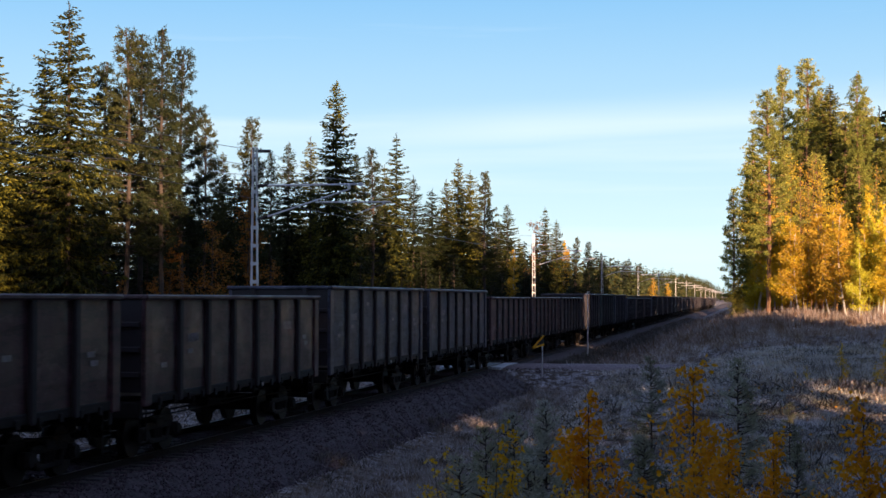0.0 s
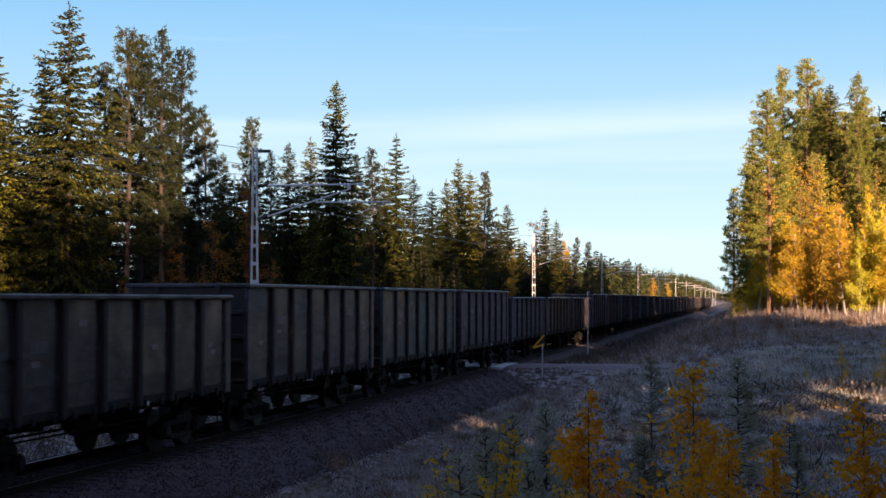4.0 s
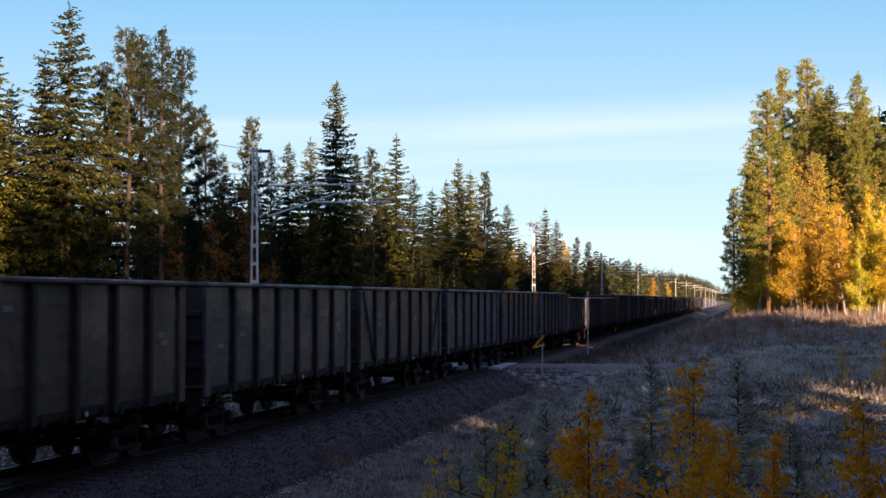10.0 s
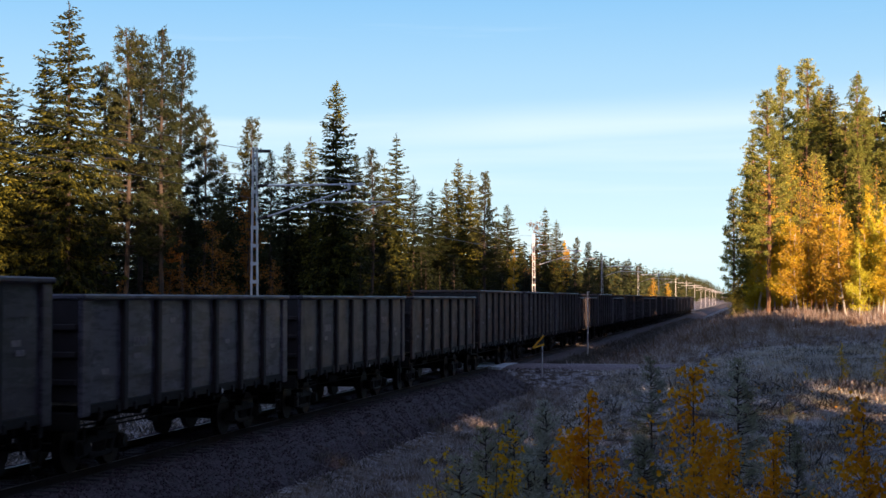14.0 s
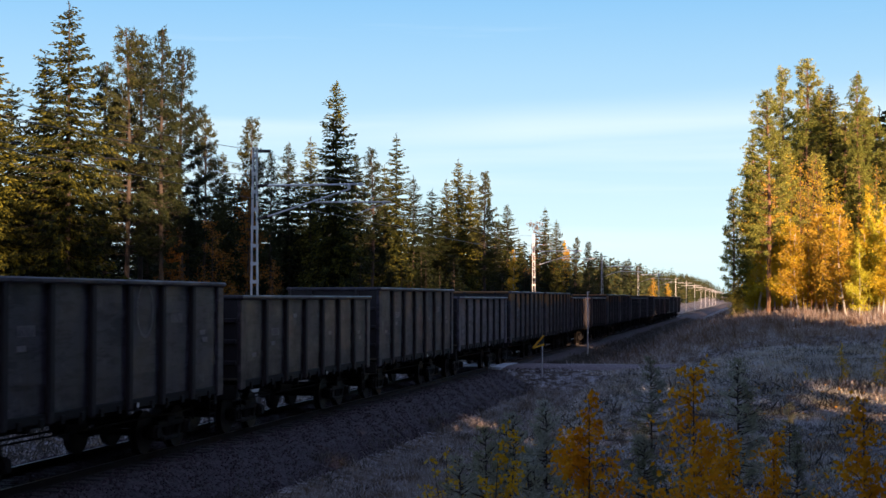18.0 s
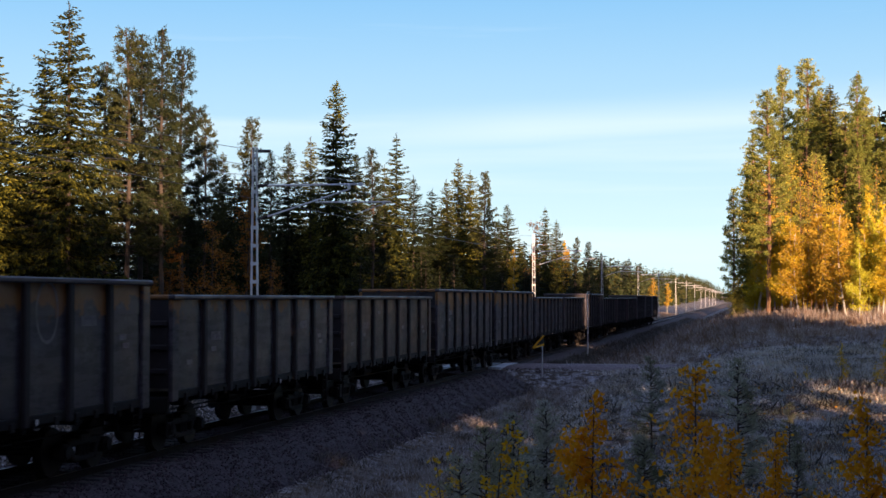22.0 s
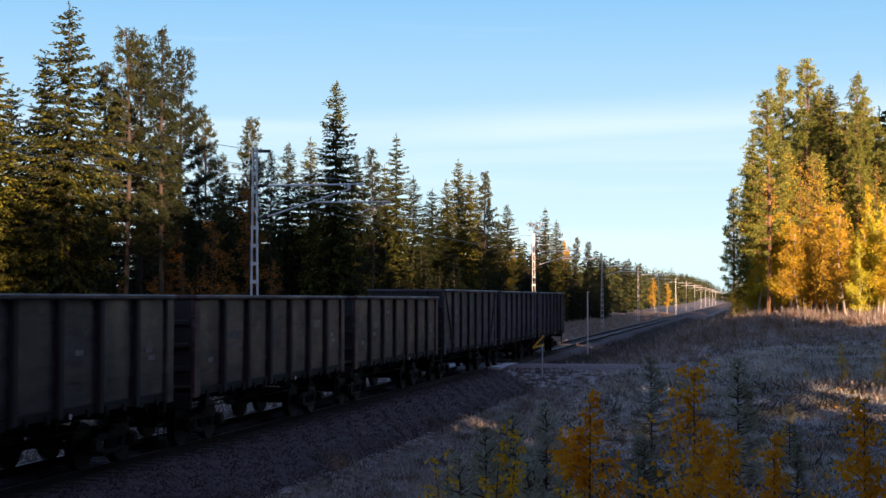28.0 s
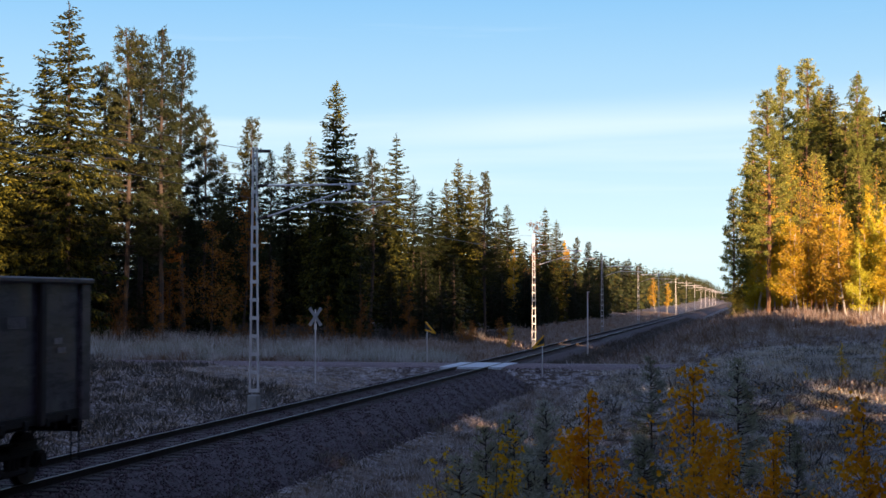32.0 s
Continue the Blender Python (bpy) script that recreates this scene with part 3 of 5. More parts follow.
plough_sign(3.68, 73.6, -1.25, 1.60, 1)
plough_sign(-3.5, 77.3 + 3.2, -0.3, 2.14, -1)

crossbuck = tagged(new("crossbuck_sign"), "white crossed level crossing sign on a grey post", "road sign")
crossbuck.matrix_basis = pose(-6.05, 67.6, -0.3, 0, 0, 14)
part("post", rod((0, 0, -0.2), (0, 0, 3.2), 0.035), GALV, crossbuck, "grey steel post")
for s in (-1, 1):
    part("blade", box((0, -0.05 - 0.012 * (s > 0), 2.86), (0.15, 0.012, 0.98), 0.004, Matrix.Rotation(radians(33 * s), 3, "Y")), SIGN_WHITE, crossbuck, "white sign blade")
part("bracket", box((0, -0.02, 2.4), (0.13, 0.05, 0.28), 0.01), GALV, crossbuck)

marker = tagged(new("marker_post"), "slender grey post standing beside the track", "post")
marker.matrix_basis = pose(2.78, 104.2, -0.75)
part("shaft", rod((0, 0, -0.1), (0, 0, 4.6), 0.05, 8, 0.04), GALV, marker)
part("cap", box((0.05, 0, 4.6), (0.22, 0.1, 0.05), 0.01), GALV, marker)


# ---------------------------------------------------------------- trees
def spruce_data(seed, H=20.0, spread=2.5, low=0.05, gap=0.36, step=0.115, spray=1.0, limbs=(6, 9), slope=0.38, fine=1.0):
    """Needle sprays hung along drooping branches, whorl above whorl, with ragged edges."""
    r = np.random.default_rng(seed)
    P, A, S, L, W, paths = [], [], [], [], [], []
    ph = r.uniform(0, 6.28, 4)
    for z in np.arange(low * H, H - 0.3, gap):
        z0 = z
        k = r.integers(*limbs)
        for a in r.uniform(0, 6.28) + np.arange(k) * 6.283 / k + r.normal(0, 0.35, k):
            z = z0 + r.normal(0, 0.36 * gap)
            t = min(0.985, z / H)
            R = min(spread * (0.94 + 0.06 * np.sin(11 * t + ph[0])), slope * (H * (1 - t)) ** 0.85) + 0.10
            if t < 0.22:
                R *= 0.72 + 1.27 * t
            if r.uniform() < 0.06:
                continue
            ln = R * r.uniform(0.55, 1.15) * (1 + 0.16 * np.sin(2 * a + ph[1] + 5 * t) + 0.10 * np.sin(5 * a + 17 * t + ph[2]))
            n = max(5, int(ln / step))
            u = ((np.arange(n) + r.uniform(0, 1, n)) / n) ** 1.0
            dirn = np.array([np.cos(a), np.sin(a)])
            drop = (0.16 - 0.72 * (1 - t) ** 0.8) * ln * r.uniform(0.7, 1.2)
            zz = z + drop * u ** 1.2 + 0.16 * ln * u ** 3
            c = np.stack([dirn[0] * ln * u, dirn[1] * ln * u, zz], -1) + r.normal(0, 0.05, (n, 3))
            for sgn in (-1, 1):
                an = a + sgn * r.uniform(0.15, 1.2, n)
                ax = unit(np.stack([np.cos(an), np.sin(an), r.uniform(-1.9, 0.1, n) * (1.1 - t)], -1))
                P.append(c)
                A.append(ax)
                S.append(side_of(ax, r))
                L.append(spray * r.uniform(0.24, 0.52, n) * (0.50 + 0.50 * (1 - t)))
                W.append(spray * fine * r.uniform(0.11, 0.20, n) * (0.60 + 0.40 * (1 - t)))
            if t < 0.6 and r.uniform() < 0.6:
                q = np.array([0.0, 0.5, 1.0])
                paths.append((np.stack([dirn[0] * ln * q, dirn[1] * ln * q, z + drop * q ** 1.2 + 0.16 * ln * q ** 3], -1), [0.03, 0.02, 0.006]))
    top = np.stack([np.zeros(14), np.zeros(14), H - 0.9 + np.linspace(0, 0.8, 14)], -1)
    ax = unit(np.concatenate([r.normal(0, 0.5, (14, 2)), np.ones((14, 1))], 1))
    P.append(top), A.append(ax), S.append(side_of(ax, r)), L.append(np.full(14, 0.32)), W.append(np.full(14, 0.07))
    v, f = kites(np.concatenate(P), np.concatenate(A), np.concatenate(S), np.concatenate(L), np.concatenate(W))
    crown = data_mesh("spruce_crown", v, f, SPRUCE)
    q = np.linspace(0, 1, 8)
    v, f = tubes([(np.stack([0 * q, 0 * q, q * H], -1), 0.21 * (1 - q) ** 0.8 + 0.012)], 8)
    v2, f2 = tubes(paths, 3)
    f = f + [[i + len(v) for i in g] for g in f2]
    return data_mesh("spruce_trunk", np.concatenate([v, v2]), f, BARK), crown


def pine_data(seed, H=20.0, bare=0.42, spread=2.3, n_br=88, thin=1.0, needle=1.0, tuft=6, fine=1.0):
    r = np.random.default_rng(seed)
    q = np.linspace(0, 1, 12)
    bend = r.normal(0, 0.25, 2) * H / 20
    cx, cy = bend[0] * np.sin(q * 3.0), bend[1] * np.sin(q * 2.4)
    paths = [(np.stack([cx, cy, q * H], -1), (0.17 * (1 - q) ** 0.7 + 0.015) * H / 20)]
    P, A = [], []
    for i in range(n_br):
        t = bare + (0.985 - bare) * ((i + r.uniform()) / n_br)
        z = t * H
        k = (t - bare) / (1 - bare)
        R = spread * (0.10 + 1.25 * (1 - k) ** 0.78) * min(1.0, 0.6 + 1.6 * k)
        ln, a = R * r.uniform(0.45, 1.1), r.uniform(0, 6.283)
        up = r.uniform(-0.12, 0.25) + 0.55 * k * k + 0.1 * k
        u = np.array([0, 0.35, 0.7, 1.0])
        o = np.array([np.interp(t, q, cx), np.interp(t, q, cy), z])
        d = np.array([np.cos(a), np.sin(a), 0])
        pts = o + d * ln * u[:, None] + np.array([0, 0, 1.0]) * (ln * (up * u + 0.22 * u ** 2 - 0.12 * u))[:, None]
        paths.append((pts, np.array([0.035, 0.025, 0.015, 0.006]) * (0.2 + 0.8 * needle)))
        m = int(max(4, 9 * ln * thin))
        w = r.uniform(0.30, 1.0, m) ** 0.8
        c = np.stack([np.interp(w, u, pts[:, j]) for j in range(3)], -1) + r.normal(0, 0.14 * needle, (m, 3)) * np.array([1, 1, 0.6])
        e = tuft
        ax = r.normal(size=(m, e, 3)) + d * 0.6 + np.array([0, 0, 0.55])
        P.append(np.repeat(c, e, 0))
        A.append(unit(ax.reshape(-1, 3)))
    P, A = np.concatenate(P), np.concatenate(A)
    v, f = kites(P, A, side_of(A, r), needle * r.uniform(0.20, 0.40, len(P)), needle * fine * r.uniform(0.05, 0.10, len(P)), 0.6)
    crown = data_mesh("pine_crown", v, f, PINE)
    v, f = tubes(paths[:1], 8)
    v2, f2 = tubes(paths[1:], 3)
    return data_mesh("pine_trunk", np.concatenate([v, v2]), f + [[i + len(v) for i in g] for g in f2], PINE_BARK), crown


def birch_data(seed, material, H=8.0, leaves=4200, leaf=0.115, spread=1.3, low=0.18, trunk_mat=None, radius=0.06, limbs=34, fork=1):
    r = np.random.default_rng(seed)
    q = np.linspace(0, 1, 9)
    paths, tips = [], []
    for s in range(fork):
        off = r.normal(0, 0.10 * H * (fork > 1), 2)
        bx, by = off[0] * q + r.normal(0, 0.03 * H) * np.sin(2.6 * q), off[1] * q + r.normal(0, 0.03 * H) * np.sin(2.2 * q)
        hh = H * (1.0 if s == 0 else r.uniform(0.6, 0.95))
        paths.append((np.stack([bx, by, q * hh], -1), radius * (1 - q) ** 0.8 + 0.004 * H / 8))
        for i in range(limbs // fork):
            t = low + (0.97 - low) * (i + r.uniform()) / (limbs // fork)
            ln = spread * (1.05 - t) ** 0.6 * r.uniform(0.45, 1.15) * np.interp(t, [low, low + 0.15, 1], [0.7, 1, 0.9])
            a = r.uniform(0, 6.283)
            d = np.array([np.cos(a), np.sin(a), r.uniform(0.35, 1.1)])
            o = np.array([np.interp(t, q, bx), np.interp(t, q, by), t * hh])
            u = np.array([0, 0.5, 1.0])
            pts = o + d * ln * u[:, None] - np.array([0, 0, 0.25 * ln]) * (u ** 2)[:, None]
            paths.append((pts, [radius * 0.30, radius * 0.18, radius * 0.05]))
            tips.append((pts, ln))
    wsum = sum(x[1] for x in tips)
    P = []
    for pts, ln in tips:
        m = max(2, int(leaves * ln / wsum))
        w = r.uniform(0.12, 1.08, m)
        c = np.stack([np.interp(w, [0, 0.5, 1.0], pts[:, j]) for j in range(3)], -1)
        P.append(c + r.normal(0, 0.16 * ln + 0.02 * H / 8, (m, 3)))
    P = np.concatenate(P)
    A = unit(r.normal(size=P.shape) + np.array([0, 0, -0.5]))
    v, f = kites(P, A, side_of(A, r), leaf * r.uniform(0.6, 1.2, len(P)), leaf * 0.8 * r.uniform(0.6, 1.2, len(P)))
    crown = data_mesh("leaf_crown", v, f, material)
    v, f = tubes(paths, 5)
    return data_mesh("stem", v, f, trunk_mat or BIRCH_BARK), crown


def tree(name, data, x, y, height, base_h, label, category, group, wide=1.0, turn=0.0, tilt=(0, 0)):
    root = tagged(new(name), label, category, group)
    s = height / base_h
    root.matrix_basis = pose(x, y, float(ground_z(x, y)) - 0.08, tilt[0], tilt[1], turn) @ Matrix.Diagonal((s * wide, s * wide, s, 1))
    trunk = put("trunk", data[0], root)
    # western pine trunks take the darker bark to stand for shade
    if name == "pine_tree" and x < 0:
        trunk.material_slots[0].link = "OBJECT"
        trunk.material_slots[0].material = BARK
    crown = put("crown", data[1], root)
    # crown colour carries the light: shaded in the west, sunlit in the east
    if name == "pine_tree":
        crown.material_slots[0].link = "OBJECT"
        crown.material_slots[0].material = SHADED_PINE if x < 0 else PINE_LIT
    return root


SPRUCES = [spruce_data(11, spread=3.3, slope=0.50, gap=0.34, step=0.055, spray=1.05, fine=0.85), spruce_data(12, spread=2.6, slope=0.39, gap=0.34, step=0.06, spray=1.08, fine=0.85), spruce_data(13, spread=2.2, slope=0.34, step=0.07, spray=1.2, fine=0.85), spruce_data(14, spread=2.8, low=0.10, slope=0.42, gap=0.32, step=0.06, spray=1.1, fine=0.85)]
PINES = [pine_data(21, bare=0.30, n_br=185, thin=1.3, needle=0.8, tuft=9, fine=0.85), pine_data(22, bare=0.32, spread=1.9, n_br=180, thin=1.3, needle=0.8, tuft=9, fine=0.85), pine_data(23, bare=0.24, spread=1.8, n_br=180, thin=1.3, needle=0.8, tuft=9, fine=0.85), pine_data(24, bare=0.28, spread=2.4, n_br=185, thin=1.2, needle=0.8, tuft=9, fine=0.85)]
THIN_SPRUCES = [spruce_data(15, spread=2.6, gap=0.75, step=0.32, spray=2.0, slope=0.36), spruce_data(16, spread=2.3, gap=0.75, step=0.32, spray=2.0, slope=0.33)]
FAR_PINES = [pine_data(26, bare=0.35, spread=2.0, n_br=70, thin=0.7, needle=1.3), pine_data(27, bare=0.42, spread=2.3, n_br=70, thin=0.7, needle=1.3)]
SHADE_SPRUCES = [spruce_data(17, spread=2.8, gap=1.15, step=0.6, spray=3.6, low=0.02, slope=0.42), spruce_data(18, spread=3.0, gap=1.15, step=0.6, spray=3.6, low=0.02, slope=0.42)]


# deep, young and unseen spruces: near-black needles stand for the forest's shade
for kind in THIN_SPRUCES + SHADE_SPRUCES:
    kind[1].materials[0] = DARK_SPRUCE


def woods(name, rows, kinds, label, base_h=20.0):
    """Many trees that nobody could count, in one sheet of kind stuff; rows are (x, y, height, breadth)."""
    sheets = []
    for kind in kinds:
        pair = []
        for me in kind:
            co = np.empty(len(me.vertices) * 3)
            me.vertices.foreach_get("co", co)
            ix = np.empty(len(me.polygons) * 4, int)
            me.loops.foreach_get("vertex_index", ix)
            pair.append((co.reshape(-1, 3), ix.reshape(-1, 4)))
        sheets.append(pair)
    root_v, root_f, k = ([], []), ([], []), [0, 0]
    for i, (x, y, h, wide) in enumerate(rows):
        s, a = h / base_h, trng.uniform(0, 6.283)
        turn = np.array([[math.cos(a), -math.sin(a), 0], [math.sin(a), math.cos(a), 0], [0, 0, 1]]).T * np.array([s * wide, s * wide, s])
        for q, (co, ix) in enumerate(sheets[trng.randrange(len(sheets))]):
            root_v[q].append(co @ turn + np.array([x, y, float(ground_z(x, y)) - 0.1]))
            root_f[q].append(ix + k[q])
            k[q] += len(co)
    root = tagged(new(name), label, "forest", kind="stuff")
    for q, (part_name, material) in enumerate((("trunks", BARK), ("crowns", kinds[0][1].materials[0]))):
        mesh_ob(part_name, np.concatenate(root_v[q]), np.concatenate(root_f[q]), material, root)["kind"] = "stuff"
    return root


YELLOWS = [birch_data(31, BIRCH_YELLOW, leaves=5200), birch_data(32, BIRCH_YELLOW, spread=1.7, leaves=5600), birch_data(33, BIRCH_LIME, spread=1.6, leaves=5600)]
ORANGES = [birch_data(34, BIRCH_ORANGE, spread=1.7, leaves=5000), birch_data(35, BIRCH_ORANGE, spread=1.1)]
BROWNS = [birch_data(36, BIRCH_BROWN, leaves=2200, spread=1.9, trunk_mat=TWIG), birch_data(37, BIRCH_BROWN, leaves=1900, spread=1.5, trunk_mat=TWIG)]

trng = random.Random(7)
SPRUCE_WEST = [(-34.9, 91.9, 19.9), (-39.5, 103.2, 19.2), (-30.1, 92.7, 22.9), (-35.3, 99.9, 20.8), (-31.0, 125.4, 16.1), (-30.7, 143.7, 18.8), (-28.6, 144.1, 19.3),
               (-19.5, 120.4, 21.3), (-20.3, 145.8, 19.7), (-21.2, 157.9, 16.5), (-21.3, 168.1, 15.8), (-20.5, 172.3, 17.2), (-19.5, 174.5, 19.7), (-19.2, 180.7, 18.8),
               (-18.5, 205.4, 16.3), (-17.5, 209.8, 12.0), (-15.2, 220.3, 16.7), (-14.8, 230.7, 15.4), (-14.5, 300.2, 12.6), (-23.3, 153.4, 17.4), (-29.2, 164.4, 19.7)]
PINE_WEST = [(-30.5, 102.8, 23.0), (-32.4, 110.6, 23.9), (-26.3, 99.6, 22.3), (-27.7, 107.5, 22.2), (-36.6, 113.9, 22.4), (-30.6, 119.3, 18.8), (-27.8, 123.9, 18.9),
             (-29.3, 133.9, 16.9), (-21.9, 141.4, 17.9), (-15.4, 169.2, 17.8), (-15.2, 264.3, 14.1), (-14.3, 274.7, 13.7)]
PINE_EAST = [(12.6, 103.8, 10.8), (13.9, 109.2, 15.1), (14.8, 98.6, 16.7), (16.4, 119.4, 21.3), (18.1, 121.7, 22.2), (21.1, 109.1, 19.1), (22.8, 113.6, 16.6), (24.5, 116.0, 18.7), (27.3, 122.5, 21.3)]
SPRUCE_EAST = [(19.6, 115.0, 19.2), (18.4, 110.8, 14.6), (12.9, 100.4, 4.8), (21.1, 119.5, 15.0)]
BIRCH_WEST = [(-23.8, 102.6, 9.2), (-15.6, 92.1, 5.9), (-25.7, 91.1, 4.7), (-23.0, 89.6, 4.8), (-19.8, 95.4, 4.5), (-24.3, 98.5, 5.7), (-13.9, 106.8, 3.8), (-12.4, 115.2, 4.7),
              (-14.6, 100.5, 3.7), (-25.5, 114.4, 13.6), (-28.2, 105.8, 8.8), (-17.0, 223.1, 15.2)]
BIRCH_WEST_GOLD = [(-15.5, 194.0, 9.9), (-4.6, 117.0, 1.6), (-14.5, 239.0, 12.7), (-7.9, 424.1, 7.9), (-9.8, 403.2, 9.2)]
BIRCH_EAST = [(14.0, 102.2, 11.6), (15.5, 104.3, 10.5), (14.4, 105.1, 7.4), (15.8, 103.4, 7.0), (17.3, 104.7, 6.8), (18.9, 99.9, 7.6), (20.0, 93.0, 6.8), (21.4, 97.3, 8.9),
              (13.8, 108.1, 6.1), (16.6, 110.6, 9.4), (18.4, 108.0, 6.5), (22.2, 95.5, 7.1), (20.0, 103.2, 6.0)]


def grow(rows, name, kinds, base_h, label, category, group, wide=1.0, darkened=(), picks=()):
    for i, (x, y, top) in enumerate(rows):
        kind = kinds[dict(picks)[i]] if i in dict(picks) else trng.choice(kinds)
        t = tree(name, kind, x, y, top - float(ground_z(x, y)) + 0.08, base_h, label, category, group, wide * trng.uniform(0.9, 1.1), trng.uniform(0, 360))
        if i in darkened:
            # some of these are dark spruces, others get shade as needle colour
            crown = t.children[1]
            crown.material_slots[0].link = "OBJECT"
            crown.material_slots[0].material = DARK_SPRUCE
            t["label"] = "dense dark spruce, shade put into its needle colour"


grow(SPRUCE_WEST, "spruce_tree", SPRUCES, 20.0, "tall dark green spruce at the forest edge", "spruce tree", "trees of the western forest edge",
     darkened=(0, 1, 7, 8, 10, 15), picks=((2, 0), (7, 3), (3, 1), (8, 2)))
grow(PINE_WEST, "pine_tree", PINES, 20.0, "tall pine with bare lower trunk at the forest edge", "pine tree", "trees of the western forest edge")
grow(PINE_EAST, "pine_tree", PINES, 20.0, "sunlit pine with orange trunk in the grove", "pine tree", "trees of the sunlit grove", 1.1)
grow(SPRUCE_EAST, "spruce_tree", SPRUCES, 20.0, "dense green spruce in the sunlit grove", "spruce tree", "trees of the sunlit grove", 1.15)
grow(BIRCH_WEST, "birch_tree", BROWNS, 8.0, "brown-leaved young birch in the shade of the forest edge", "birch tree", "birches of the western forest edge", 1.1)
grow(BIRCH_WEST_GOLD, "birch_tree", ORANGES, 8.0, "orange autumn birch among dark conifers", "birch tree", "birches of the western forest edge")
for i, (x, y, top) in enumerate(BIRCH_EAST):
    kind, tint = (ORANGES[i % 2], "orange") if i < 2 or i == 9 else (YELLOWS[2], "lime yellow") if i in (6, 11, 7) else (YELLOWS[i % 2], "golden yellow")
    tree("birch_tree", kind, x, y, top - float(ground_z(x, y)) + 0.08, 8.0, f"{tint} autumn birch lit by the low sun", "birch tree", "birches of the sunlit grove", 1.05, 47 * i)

for x, y, h in ((14.6, 113.5, 12.5), (15.6, 116.0, 13.0), (13.6, 112.0, 10.0), (21.5, 106.0, 9.0)):
    tree("birch_tree", trng.choice((YELLOWS[0], YELLOWS[1], ORANGES[0])), x, y, h, 8.0, "tall golden birch among the grove's pines", "birch tree", "birches of the sunlit grove", 0.8, 61 * x)
for i in range(26):
    x = 12.8 + 11.5 * trng.random()
    y = 112 - 0.85 * (x - 12.5) + trng.uniform(-4, 5)
    kind = trng.choice(YELLOWS + ORANGES + BROWNS[:1])
    tree("birch_tree", kind, x, y, trng.uniform(3.0, 6.8), 8.0, "young autumn birch in the sunlit grove", "birch tree", "birches of the sunlit grove", 1.35, trng.uniform(0, 360))
# the close front of young birches, gold, then orange, then lime towards the east
for i in range(20):
    x = 13.9 + 8.8 * i / 19
    y = 101.5 - 0.95 * (x - 13.9) + trng.uniform(-1.5, 2.5)
    kind, hue = (YELLOWS[i % 2], "golden") if x < 16.5 or x > 18.6 and i % 3 else (ORANGES[i % 2], "orange") if x < 19.5 else (YELLOWS[2], "lime yellow")
    tree("birch_tree", kind, x, y, trng.uniform(5.2, 7.6), 8.0, f"slender {hue} birch in the sunlit front of the grove", "birch tree", "birches of the sunlit grove", 1.15, trng.uniform(0, 360))
# nearly bare birches whose twigs make a brown haze under the pine crowns
BARES = [birch_data(38, BIRCH_YELLOW, leaves=1300, leaf=0.09, spread=1.6, trunk_mat=PINE_BARK, limbs=70, radius=0.035), birch_data(39, BIRCH_ORANGE, leaves=700, leaf=0.09, spread=1.3, trunk_mat=PINE_BARK, limbs=70, radius=0.035)]
for i in range(10):
    x = 15.0 + 8.5 * trng.random()
    tree("birch_tree", BARES[i % 2], x, 106.5 - 0.7 * (x - 15) + trng.uniform(-2, 4), trng.uniform(8.5, 12.0), 8.0, "nearly bare birch with brown twigs among the pines", "birch tree", "birches of the sunlit grove", 0.9, trng.uniform(0, 360))
# dense pines inside the grove, green between the bright birches
for x, y, h in ((17.5, 113, 15.5), (19, 117, 17), (20.5, 112, 15), (22, 116, 16.5), (23.5, 110, 14), (18.2, 109, 12), (21, 107.5, 11.5), (24.5, 113, 15), (16.4, 111.5, 13), (26, 109, 14), (15.2, 106.5, 10), (14.3, 106, 9), (15.9, 108.5, 12)):
    tree("pine_tree", trng.choice(PINES), x, y, h, 20.0, "dense pine in the sunlit grove, needles coloured as sunlit", "pine tree", "trees of the sunlit grove", 1.4, trng.uniform(0, 360))
# the depth of the western forest behind its edge
for i in range(150):
    y = 94 + 340 * trng.random() ** 1.4
    edge = np.interp(y, [90, 120, 160, 220, 300, 430], [-40, -31, -26, -20, -17, -14])
    x = edge - 1 - 30 * trng.random() ** 1.3
    h = trng.uniform(10.5, 15.0)
    spruce_here = trng.random() < 0.72
    tree("spruce_tree" if spruce_here else "pine_tree", trng.choice(THIN_SPRUCES if spruce_here else FAR_PINES), x, y, h, 20.0,
         "dark conifer deep in the shaded forest", "conifer", "trees deep in the western forest", 1.3, trng.uniform(0, 360))
rows = []
for i in range(130):
    y = 97 + 150 * trng.random()
    edge = np.interp(y, [90, 120, 160, 220, 300, 430], [-46, -38, -32, -26, -22, -18])
    rows.append((edge - 45 * trng.random(), y, trng.uniform(10, 14), 1.7))
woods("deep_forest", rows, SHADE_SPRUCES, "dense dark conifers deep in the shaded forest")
# young conifers closing the gaps low at the edge
for i in range(90):
    y = 92 + 190 * trng.random() ** 1.2
    edge = np.interp(y, [90, 112, 118, 160, 220, 300], [-36, -26, -12, -11, -10.5, -10])
    x = edge - (9 if y > 114 else 7) * trng.random()
    tree("young_spruce", trng.choice(THIN_SPRUCES), x, y, trng.uniform(3.0, 8.5), 20.0, "young dark spruce under the tall trees", "spruce tree",
         "young trees of the western forest", 1.7, trng.uniform(0, 360))


# leafless-looking brown bushes along the foot of the forest
for i in range(34):
    y = 90 + 60 * trng.random() ** 1.5
    edge = np.interp(y, [88, 100, 112, 118, 160], [-34, -20, -14, -10, -9])
    tree("bush", trng.choice(BROWNS), edge - 4 * trng.random() + 2, y, trng.uniform(1.0, 2.6), 8.0, "brown twiggy bush at the foot of the forest", "bush", "bushes of the western forest edge", 1.6, trng.uniform(0, 360))


